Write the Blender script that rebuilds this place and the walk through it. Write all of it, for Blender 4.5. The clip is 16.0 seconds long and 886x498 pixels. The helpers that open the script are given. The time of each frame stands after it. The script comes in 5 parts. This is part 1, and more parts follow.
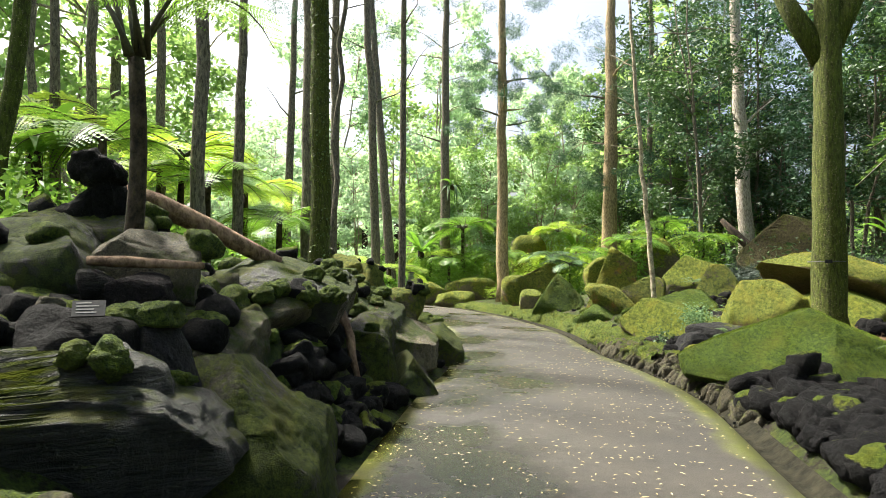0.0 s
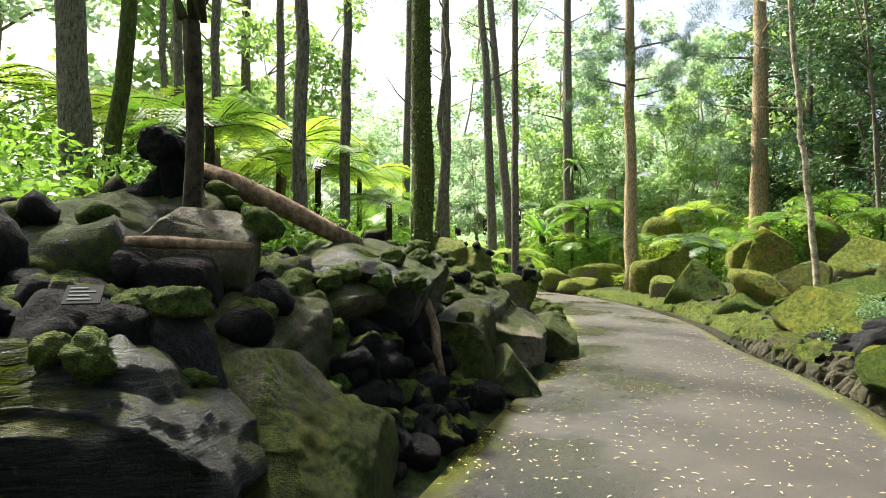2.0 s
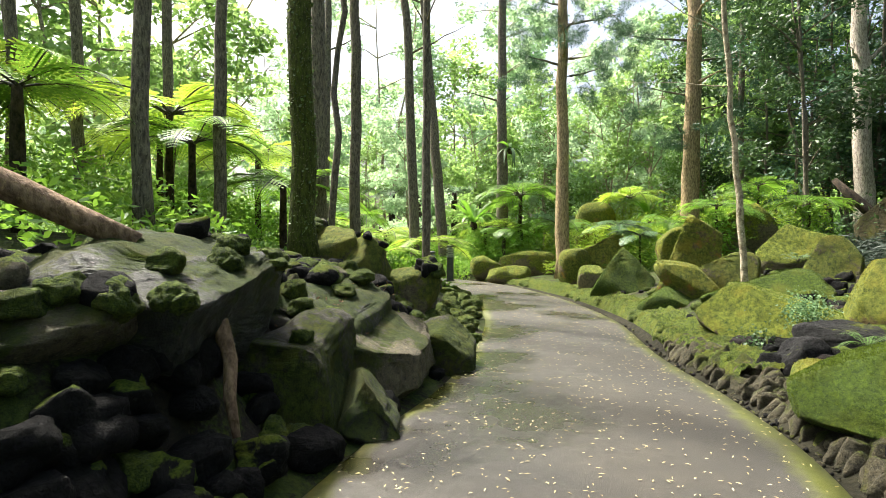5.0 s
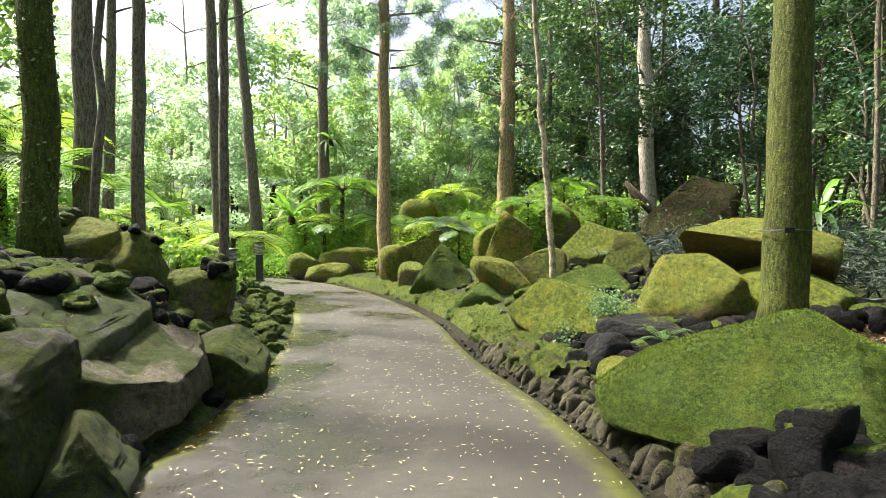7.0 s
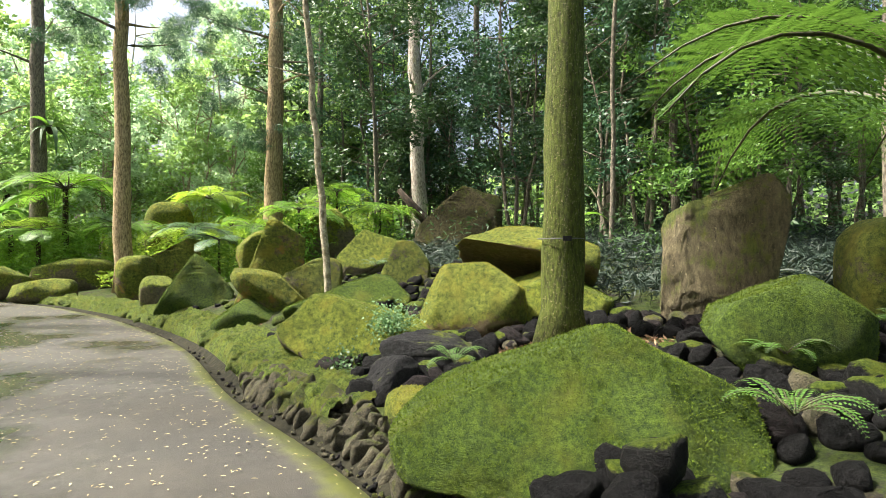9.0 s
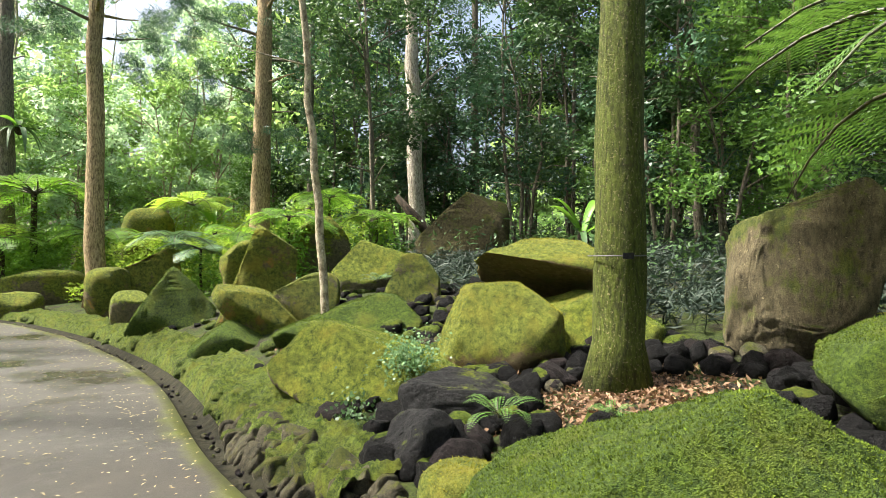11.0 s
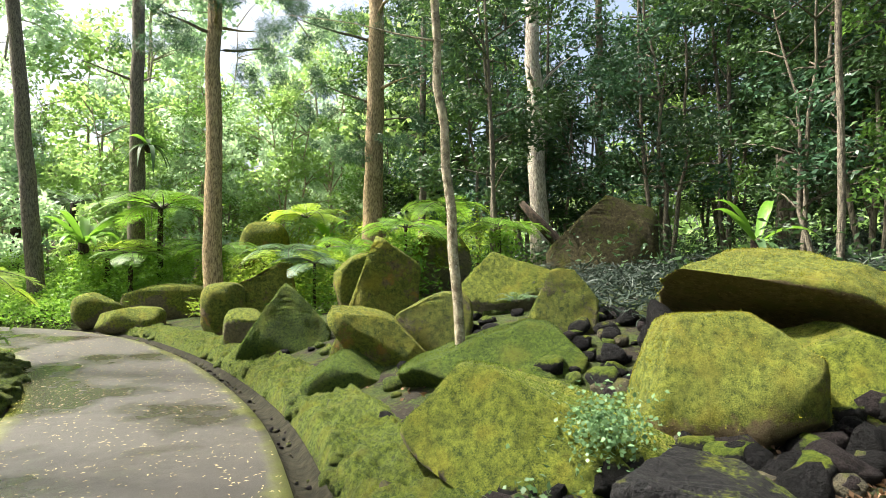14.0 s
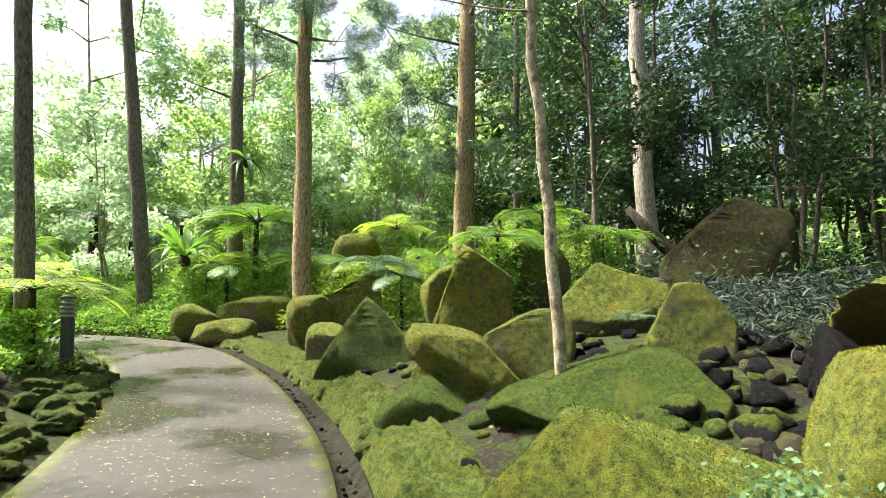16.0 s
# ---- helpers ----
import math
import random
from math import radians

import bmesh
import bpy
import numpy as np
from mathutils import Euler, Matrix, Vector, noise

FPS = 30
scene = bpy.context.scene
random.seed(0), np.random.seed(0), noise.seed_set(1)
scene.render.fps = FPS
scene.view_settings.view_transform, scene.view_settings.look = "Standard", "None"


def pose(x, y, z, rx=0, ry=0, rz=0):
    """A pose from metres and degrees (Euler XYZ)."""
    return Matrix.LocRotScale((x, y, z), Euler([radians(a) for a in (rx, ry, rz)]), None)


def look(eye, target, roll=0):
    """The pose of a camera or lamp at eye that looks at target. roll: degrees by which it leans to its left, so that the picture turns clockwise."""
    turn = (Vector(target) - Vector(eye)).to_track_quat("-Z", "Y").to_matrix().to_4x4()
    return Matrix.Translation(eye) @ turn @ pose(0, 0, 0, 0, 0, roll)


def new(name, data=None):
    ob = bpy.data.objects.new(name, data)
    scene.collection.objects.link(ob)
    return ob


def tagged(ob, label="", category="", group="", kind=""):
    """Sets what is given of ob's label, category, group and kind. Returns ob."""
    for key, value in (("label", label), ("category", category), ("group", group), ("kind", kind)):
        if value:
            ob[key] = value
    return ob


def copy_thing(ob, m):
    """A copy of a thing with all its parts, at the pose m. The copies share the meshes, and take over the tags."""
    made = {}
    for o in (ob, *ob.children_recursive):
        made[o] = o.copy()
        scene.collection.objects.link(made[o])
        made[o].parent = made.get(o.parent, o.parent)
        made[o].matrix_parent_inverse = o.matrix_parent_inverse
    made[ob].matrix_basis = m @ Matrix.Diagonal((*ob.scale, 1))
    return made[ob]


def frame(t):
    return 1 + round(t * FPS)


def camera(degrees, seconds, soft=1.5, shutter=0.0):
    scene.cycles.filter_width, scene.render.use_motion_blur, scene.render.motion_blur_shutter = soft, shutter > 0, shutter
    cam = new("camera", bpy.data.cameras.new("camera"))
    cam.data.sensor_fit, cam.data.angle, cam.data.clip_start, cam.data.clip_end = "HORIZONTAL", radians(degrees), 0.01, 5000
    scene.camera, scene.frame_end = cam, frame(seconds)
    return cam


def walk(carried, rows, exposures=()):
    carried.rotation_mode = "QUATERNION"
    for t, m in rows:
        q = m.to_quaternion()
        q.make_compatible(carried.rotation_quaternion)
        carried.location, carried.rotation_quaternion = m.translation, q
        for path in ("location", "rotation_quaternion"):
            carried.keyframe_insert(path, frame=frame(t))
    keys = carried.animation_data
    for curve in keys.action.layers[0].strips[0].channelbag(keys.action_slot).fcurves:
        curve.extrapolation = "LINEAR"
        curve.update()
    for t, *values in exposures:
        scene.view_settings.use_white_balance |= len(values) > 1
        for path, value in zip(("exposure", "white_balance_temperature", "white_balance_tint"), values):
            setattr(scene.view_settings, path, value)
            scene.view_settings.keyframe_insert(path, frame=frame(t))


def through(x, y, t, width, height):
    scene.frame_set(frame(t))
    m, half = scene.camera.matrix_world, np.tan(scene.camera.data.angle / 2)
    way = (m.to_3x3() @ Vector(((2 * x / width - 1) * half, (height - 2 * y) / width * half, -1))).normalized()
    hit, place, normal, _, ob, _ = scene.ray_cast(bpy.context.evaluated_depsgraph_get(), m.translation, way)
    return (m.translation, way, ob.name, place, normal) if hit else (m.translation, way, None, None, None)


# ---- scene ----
from mathutils.bvhtree import BVHTree

cam = camera(76.0, 16.0, soft=0.6)
PATH = [
    (0, (0.116, -0.321, 1.273), (0.03, 1.675, 1.359), 0.1),
    (0.5, (0.108, -0.12, 1.273), (-0.076, 1.87, 1.355), 0.2),
    (1, (0.126, 0.052, 1.271), (-0.152, 2.031, 1.348), 0.1),
    (1.5, (0.207, 0.245, 1.245), (-0.198, 2.203, 1.312), -0.0),
    (2, (0.309, 0.444, 1.242), (-0.216, 2.373, 1.28), -0.1),
    (2.5, (0.361, 0.663, 1.23), (-0.224, 2.575, 1.248), -0.2),
    (3, (0.396, 0.908, 1.228), (-0.175, 2.824, 1.246), -0.3),
    (3.2, (0.421, 0.985, 1.233), (-0.135, 2.906, 1.25), -0.4),
    (5.3, (0.812, 1.988, 1.364), (0.584, 3.975, 1.342), 0.1),
    (5.5, (0.821, 2.065, 1.346), (0.687, 4.061, 1.325), 0.2),
    (6, (0.862, 2.243, 1.343), (0.866, 4.242, 1.312), 0.2),
    (6.5, (0.942, 2.459, 1.349), (1.039, 4.456, 1.349), 0.1),
    (7, (1.014, 2.637, 1.354), (1.266, 4.62, 1.322), -0.0),
    (7.5, (1.054, 2.86, 1.336), (1.609, 4.781, 1.308), -0.1),
    (8, (1.092, 3.07, 1.356), (1.857, 4.918, 1.336), -0.3),
    (8.5, (1.166, 3.289, 1.34), (2.106, 5.054, 1.335), -0.2),
    (9, (1.255, 3.538, 1.365), (2.257, 5.269, 1.36), -0.3),
    (9.2, (1.262, 3.63, 1.362), (2.29, 5.346, 1.355), -0.4),
    (11.3, (1.497, 4.834, 1.469), (2.538, 6.541, 1.494), -0.2),
    (11.5, (1.497, 4.94, 1.47), (2.521, 6.657, 1.499), -0.2),
    (12, (1.507, 5.215, 1.493), (2.478, 6.963, 1.528), -0.3),
    (12.5, (1.53, 5.475, 1.48), (2.431, 7.26, 1.522), -0.4),
    (13, (1.604, 5.74, 1.503), (2.45, 7.552, 1.548), -0.3),
    (13.5, (1.652, 5.992, 1.508), (2.442, 7.829, 1.556), -0.3),
    (14, (1.701, 6.233, 1.524), (2.421, 8.098, 1.584), -0.4),
    (14.5, (1.797, 6.459, 1.518), (2.43, 8.355, 1.585), -0.4),
    (15, (1.915, 6.674, 1.523), (2.462, 8.596, 1.603), -0.3),
    (15.5, (1.987, 6.88, 1.517), (2.451, 8.824, 1.607), -0.2),
    (16, (2.031, 7.117, 1.519), (2.432, 9.074, 1.627), -0.2),
]
walk(cam, [(t, look(eye, target, roll)) for t, eye, target, roll in PATH], exposures=[(0, 1.75, 6350, 7), (16, 1.75, 6350, 7)])

# ---- world, sun, exposure ----
world = bpy.data.worlds.new("sky")
scene.world = world
world.use_nodes = True
wn = world.node_tree.nodes
sky = wn.new("ShaderNodeTexSky")
sky.sky_type = "NISHITA"
sky.sun_disc = False
sky.sun_elevation = radians(58)
sky.sun_rotation = radians(-58)
sky.air_density, sky.dust_density, sky.ozone_density = 1.0, 9.5, 1.0
wn["Background"].inputs[1].default_value = 0.112
world.node_tree.links.new(sky.outputs[0], wn["Background"].inputs[0])
sun_data = bpy.data.lights.new("sun", "SUN")
sun_data.energy, sun_data.angle, sun_data.color = 4.8, radians(5.0), (1.0, 0.94, 0.82)
sun = new("sun", sun_data)
sun.matrix_world = look((-8.0, 12.6, 17), (1, 7, 0))



# ---- materials ----
def mat(name):
    m = bpy.data.materials.new(name)
    m.use_nodes = True
    return m, m.node_tree.nodes, m.node_tree.links, m.node_tree.nodes["Principled BSDF"]


def noise_node(n, l, scale, detail=4.0, rough=0.55, vec=None, kind="ShaderNodeTexNoise"):
    t = n.new(kind)
    t.inputs["Scale"].default_value = scale
    if kind == "ShaderNodeTexNoise":
        t.inputs["Detail"].default_value, t.inputs["Roughness"].default_value = detail, rough
    if vec is not None:
        l.new(vec, t.inputs["Vector"])
    return t


def ramp(n, l, src, stops):
    r = n.new("ShaderNodeValToRGB")
    e = r.color_ramp.elements
    while len(e) < len(stops):
        e.new(0.5)
    for k, (p, c) in zip(e, stops):
        k.position, k.color = p, (*c, 1) if len(c) == 3 else c
    l.new(src, r.inputs[0])
    return r.outputs[0]


def mix(n, l, fac, a, b, blend="MIX"):
    m = n.new("ShaderNodeMix")
    m.data_type, m.blend_type = "RGBA", blend
    for sock, v in ((m.inputs[0], fac), (m.inputs[6], a), (m.inputs[7], b)):
        if isinstance(v, (int, float)):
            sock.default_value = v
        elif isinstance(v, tuple):
            sock.default_value = (*v, 1)
        else:
            l.new(v, sock)
    return m.outputs[2]


def math_node(n, l, op, a, b=0.5, c=None):
    m = n.new("ShaderNodeMath")
    m.operation = op
    for sock, v in zip(m.inputs, (a, b, c)):
        if v is None:
            continue
        if isinstance(v, (int, float)):
            sock.default_value = v
        else:
            l.new(v, sock)
    return m.outputs[0]


def bump(n, l, p, height, strength, dist):
    b = n.new("ShaderNodeBump")
    b.inputs["Strength"].default_value, b.inputs["Distance"].default_value = strength, dist
    l.new(height, b.inputs["Height"])
    l.new(b.outputs[0], p.inputs["Normal"])
    return b


def world_pos(n):
    return n.new("ShaderNodeNewGeometry").outputs["Position"]


def up_facing(n, l):
    g = n.new("ShaderNodeNewGeometry")
    s = n.new("ShaderNodeSeparateXYZ")
    l.new(g.outputs["Normal"], s.inputs[0])
    return s.outputs[2]


def rock_material(name, rock_dark, rock_light, moss_dark, moss_light, moss, rough=0.85, grain=18, moss_up=0.55, stain=None, shine=0.3, layer=None, relief=0.055):
    """Stone with moss that thickens on the faces that look up. moss: how much of it is covered, -1 to 1."""
    m, n, l, p = mat(name)
    pos = world_pos(n)
    big = noise_node(n, l, 2.2, 5, 0.6, pos)
    beds = pos
    if layer:
        mp = n.new("ShaderNodeMapping")
        mp.inputs["Scale"].default_value, mp.inputs["Rotation"].default_value = layer, (0.12, 0.1, 0)
        l.new(pos, mp.inputs[0])
        beds = mp.outputs[0]
    mid = noise_node(n, l, grain, 6, 0.65, beds)
    fine = noise_node(n, l, 95, 4, 0.7, pos)
    stone = ramp(n, l, math_node(n, l, "MULTIPLY_ADD", fine.outputs[0], 0.45, math_node(n, l, "MULTIPLY", mid.outputs[0], 0.55)), [(0.38, rock_dark), (0.6, rock_light)])
    if stain:
        st = noise_node(n, l, 5.5, 4, 0.6, pos)
        stone = mix(n, l, ramp(n, l, st.outputs[0], [(0.5, (0, 0, 0)), (0.62, (1, 1, 1))]), stone, stain)
    lich = noise_node(n, l, 34, 3, 0.5, pos)
    stone = mix(n, l, ramp(n, l, lich.outputs[0], [(0.66, (0, 0, 0)), (0.71, (0.5, 0.5, 0.5))]), stone, tuple(min(1, c * 2.2 + 0.012) for c in rock_light))
    shade = math_node(n, l, "ADD", math_node(n, l, "MULTIPLY", mid.outputs[0], 0.55), math_node(n, l, "MULTIPLY", fine.outputs[0], 0.45))
    green = ramp(n, l, shade, [(0.40, moss_dark), (0.60, moss_light)])
    old = noise_node(n, l, 3.7, 3, 0.5, pos)
    patchy = noise_node(n, l, 6.5, 5, 0.7, pos)
    green = mix(n, l, ramp(n, l, patchy.outputs[0], [(0.40, (0.4, 0.4, 0.4)), (0.56, (0, 0, 0))]), green, tuple(0.5 * (a + b) * 0.55 for a, b in zip(moss_dark, moss_light)))
    green = mix(n, l, ramp(n, l, old.outputs[0], [(0.5, (0, 0, 0)), (0.75, (0.4, 0.4, 0.4))]), green, (moss_light[0] * 1.25 + 0.02, moss_light[1] * 0.95, moss_light[2] * 0.8))
    cover = math_node(n, l, "MULTIPLY_ADD", up_facing(n, l), moss_up, math_node(n, l, "MULTIPLY_ADD", big.outputs[0], 1.7, moss - 0.85))
    cover = math_node(n, l, "MULTIPLY_ADD", mid.outputs[0], 0.7, math_node(n, l, "SUBTRACT", cover, 0.35))
    mask = ramp(n, l, cover, [(0.22, (0, 0, 0)), (0.42, (1, 1, 1))])
    l.new(mix(n, l, mask, stone, green), p.inputs["Base Color"])
    l.new(ramp(n, l, mask, [(0, (rough,) * 3), (1, (0.95,) * 3)]), p.inputs["Roughness"])
    p.inputs["Specular IOR Level"].default_value = shine
    vor = noise_node(n, l, 170, vec=pos, kind="ShaderNodeTexVoronoi")
    h = math_node(n, l, "ADD", math_node(n, l, "MULTIPLY", mid.outputs[0], ramp(n, l, mask, [(0, (1.2,) * 3), (1, (0.6,) * 3)])), math_node(n, l, "MULTIPLY", fine.outputs[0], 0.8))
    h = math_node(n, l, "ADD", h, math_node(n, l, "MULTIPLY", math_node(n, l, "MULTIPLY", vor.outputs[0], mask), -0.35))
    bump(n, l, p, h, 1.0, relief)
    return m


def bark_material(name, dark, light, moss, moss_amount, patch=None, stretch=5.0):
    m, n, l, p = mat(name)
    pos = world_pos(n)
    mp = n.new("ShaderNodeMapping")
    mp.inputs["Scale"].default_value = (stretch, stretch, 1.3)
    l.new(pos, mp.inputs[0])
    streak = noise_node(n, l, 7, 6, 0.7, mp.outputs[0])
    spot = noise_node(n, l, 26, 4, 0.6, pos)
    big = noise_node(n, l, 2.6, 5, 0.65, pos)
    col = ramp(n, l, streak.outputs[0], [(0.38, dark), (0.6, light)])
    mk = math_node(n, l, "ADD", big.outputs[0], math_node(n, l, "MULTIPLY_ADD", spot.outputs[0], 0.6, moss_amount - 0.8))
    col = mix(n, l, ramp(n, l, mk, [(0.4, (0, 0, 0)), (0.6, (0.9, 0.9, 0.9))]), col, ramp(n, l, streak.outputs[0], [(0.35, tuple(c * 0.4 for c in moss)), (0.62, tuple(c * 1.5 for c in moss))]))
    if patch:
        fleck = noise_node(n, l, 48, 4, 0.7, pos)
        col = mix(n, l, ramp(n, l, fleck.outputs[0], [(0.59, (0, 0, 0)), (0.65, (0.85, 0.85, 0.85))]), col, patch)
        blotch = noise_node(n, l, 9, 3, 0.6, pos)
        col = mix(n, l, ramp(n, l, blotch.outputs[0], [(0.6, (0, 0, 0)), (0.68, (0.5, 0.5, 0.5))]), col, dark)
    l.new(col, p.inputs["Base Color"])
    p.inputs["Roughness"].default_value = 0.9
    p.inputs["Specular IOR Level"].default_value = 0.25
    bump(n, l, p, math_node(n, l, "ADD", streak.outputs[0], math_node(n, l, "MULTIPLY", spot.outputs[0], 0.5)), 0.9, 0.03)
    return m


def leaf_material(name, dark, light, through=0.35, gloss=0.45, single=0.6, patch=0.7):
    """A leaf that lets part of the light through; it varies from leaf to leaf."""
    m, n, l, p = mat(name)
    g = n.new("ShaderNodeNewGeometry")
    var = noise_node(n, l, patch, 3, 0.5, g.outputs["Position"])
    f = math_node(n, l, "MULTIPLY_ADD", g.outputs["Random Per Island"], single, math_node(n, l, "MULTIPLY", var.outputs[0], 1.1 - single))
    col = ramp(n, l, f, [(0.15, dark), (0.9, light)])
    l.new(col, p.inputs["Base Color"])
    p.inputs["Roughness"].default_value = gloss
    p.inputs["Specular IOR Level"].default_value = 0.35
    t = n.new("ShaderNodeBsdfTranslucent")
    l.new(mix(n, l, 0.35, col, (light[0] * 1.3, light[1] * 1.2, light[2] * 0.6)), t.inputs[0])
    ms = n.new("ShaderNodeMixShader")
    ms.inputs[0].default_value = through
    l.new(p.outputs[0], ms.inputs[1])
    l.new(t.outputs[0], ms.inputs[2])
    l.new(ms.outputs[0], n["Material Output"].inputs[0])
    return m


def plain_material(name, a, b, scale=20, rough=0.7, metal=0.0, bumpy=0.0):
    m, n, l, p = mat(name)
    t = noise_node(n, l, scale, 5, 0.6, world_pos(n))
    l.new(ramp(n, l, t.outputs[0], [(0.3, a), (0.7, b)]), p.inputs["Base Color"])
    p.inputs["Roughness"].default_value, p.inputs["Metallic"].default_value = rough, metal
    if bumpy:
        bump(n, l, p, t.outputs[0], 0.8, bumpy)
    return m


MOSS_D, MOSS_L = (0.032, 0.058, 0.008), (0.25, 0.29, 0.032)
M_BOULDER = rock_material("mossy boulder", (0.07, 0.06, 0.035), (0.20, 0.17, 0.10), MOSS_D, MOSS_L, 0.36, moss_up=0.7)
M_GOLDMOSS = rock_material("golden moss boulder", (0.10, 0.07, 0.03), (0.26, 0.19, 0.09), (0.045, 0.07, 0.010), (0.25, 0.28, 0.04), 0.45, moss_up=0.9, stain=(0.16, 0.13, 0.05))
M_RUST = rock_material("rust stained boulder", (0.06, 0.045, 0.026), (0.27, 0.20, 0.10), MOSS_D, (0.25, 0.27, 0.03), 0.5, stain=(0.30, 0.17, 0.03), moss_up=0.5)
M_THICK = rock_material("thick moss", (0.04, 0.045, 0.012), (0.10, 0.10, 0.04), (0.018, 0.042, 0.005), (0.108, 0.165, 0.014), 1.0, grain=30, moss_up=0.3)
M_BROWN = rock_material("brown stone", (0.05, 0.042, 0.026), (0.22, 0.18, 0.10), MOSS_D, (0.2, 0.22, 0.03), 0.44, moss_up=0.4)
M_SLATE = rock_material("wet layered slate", (0.008, 0.009, 0.0085), (0.075, 0.076, 0.068), (0.012, 0.022, 0.003), (0.075, 0.088, 0.012), 0.08, rough=0.46, grain=9, moss_up=0.35, shine=0.3, layer=(0.6, 0.6, 6.0), relief=0.09)
M_RIBBED = rock_material("ribbed brown stone", (0.045, 0.036, 0.02), (0.19, 0.155, 0.085), MOSS_D, (0.14, 0.15, 0.03), 0.16, grain=12, moss_up=0.4, layer=(1.8, 1.8, 0.75), relief=0.05)
M_FLANK = rock_material("dark rock under thin moss", (0.012, 0.012, 0.007), (0.07, 0.062, 0.038), (0.012, 0.024, 0.003), (0.085, 0.108, 0.013), 0.42, rough=0.55, moss_up=0.05, shine=0.25)
M_DARKSTONE = rock_material("dark damp stone", (0.006, 0.0065, 0.005), (0.04, 0.041, 0.031), (0.012, 0.024, 0.004), (0.07, 0.095, 0.014), 0.22, rough=0.42, moss_up=0.3, shine=0.35)
M_OLIVE = rock_material("olive brown stone", (0.018, 0.016, 0.008), (0.085, 0.072, 0.032), (0.02, 0.03, 0.006), (0.07, 0.08, 0.014), 0.15, moss_up=0.3, shine=0.15)
M_LAVA_SPOT = rock_material("black lava stone with moss spots", (0.004, 0.004, 0.0045), (0.026, 0.025, 0.027), MOSS_D, (0.16, 0.19, 0.025), -0.22, rough=0.7, grain=30, moss_up=0.45, shine=0.2)
M_SAND = rock_material("sandy stone", (0.035, 0.03, 0.02), (0.19, 0.16, 0.10), (0.014, 0.026, 0.005), (0.075, 0.095, 0.016), 0.28, rough=0.6, moss_up=0.1)
M_LAVA = rock_material("black lava stone", (0.003, 0.003, 0.0033), (0.018, 0.0172, 0.018), MOSS_D, (0.13, 0.16, 0.02), -0.5, rough=0.8, grain=26, moss_up=0.45, shine=0.12, relief=0.11)
M_LAVA_MOSS = rock_material("lava stone with moss cap", (0.0025, 0.0025, 0.003), (0.014, 0.0135, 0.013), MOSS_D, (0.13, 0.17, 0.02), -0.3, rough=0.75, grain=30, moss_up=0.9, shine=0.15)
M_PURPLE = rock_material("purple grey lava stone", (0.007, 0.0055, 0.006), (0.034, 0.026, 0.027), MOSS_D, (0.14, 0.17, 0.02), -0.6, rough=0.75, grain=28, shine=0.15, relief=0.09)
M_CUSHION = rock_material("moss cushion", (0.05, 0.05, 0.02), (0.1, 0.1, 0.04), (0.012, 0.03, 0.003), (0.13, 0.18, 0.018), 1.2, grain=30, moss_up=0.1, relief=0.08)
M_SOIL = rock_material("garden soil", (0.008, 0.0065, 0.004), (0.04, 0.03, 0.018), (0.015, 0.03, 0.005), (0.085, 0.12, 0.016), 0.2, grain=22, moss_up=0.2)
M_CARPET = rock_material("moss carpet", (0.02, 0.016, 0.008), (0.06, 0.05, 0.025), (0.018, 0.04, 0.004), (0.15, 0.195, 0.02), 0.45, grain=26, moss_up=0.3)
M_KERB = rock_material("kerb stone", (0.028, 0.025, 0.015), (0.12, 0.105, 0.065), (0.02, 0.036, 0.006), (0.105, 0.115, 0.018), 0.02, moss_up=0.4)

B_MOSSY = bark_material("mossy bark", (0.025, 0.022, 0.011), (0.105, 0.088, 0.045), (0.048, 0.062, 0.006), 0.78, (0.22, 0.19, 0.10))
B_GOLD = bark_material("golden brown bark", (0.10, 0.07, 0.035), (0.44, 0.33, 0.19), (0.17, 0.16, 0.03), 0.05, (0.48, 0.36, 0.22))
B_GREY = bark_material("grey brown bark", (0.05, 0.042, 0.033), (0.20, 0.17, 0.13), (0.11, 0.12, 0.03), -0.1, (0.30, 0.27, 0.2))
B_DARK = bark_material("dark fibrous fern trunk", (0.012, 0.009, 0.006), (0.06, 0.042, 0.028), (0.05, 0.05, 0.015), -0.3, None, 2.0)
B_PALE = bark_material("pale peeling bark", (0.20, 0.16, 0.13), (0.66, 0.58, 0.50), (0.10, 0.085, 0.06), 0.0, (0.78, 0.72, 0.65))
B_SLIM = bark_material("pale mottled bark", (0.12, 0.095, 0.06), (0.42, 0.36, 0.26), (0.16, 0.15, 0.05), -0.1, (0.62, 0.57, 0.46), 2.0)
B_LOG = bark_material("weathered driftwood", (0.09, 0.055, 0.035), (0.27, 0.18, 0.12), (0.10, 0.11, 0.03), -0.35, None, 2.5)

L_FERN = leaf_material("fern green", (0.05, 0.13, 0.02), (0.21, 0.38, 0.05), 0.5)
# Darker copy of L_FERN: the shade on these fronds is in the colour.
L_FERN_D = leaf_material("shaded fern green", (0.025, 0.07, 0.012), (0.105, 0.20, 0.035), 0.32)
# Yellow green, and lightened beyond L_FERN to put sunlight into the fronds.
L_FERN_Y = leaf_material("sun-lightened yellow green fern", (0.13, 0.24, 0.03), (0.40, 0.55, 0.08), 0.55)
L_FERN_B = leaf_material("blue green fern", (0.05, 0.11, 0.05), (0.18, 0.30, 0.14), 0.3)
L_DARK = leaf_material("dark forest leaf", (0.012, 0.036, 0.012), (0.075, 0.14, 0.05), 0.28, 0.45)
L_MID = leaf_material("forest leaf", (0.04, 0.10, 0.02), (0.17, 0.31, 0.07), 0.42)
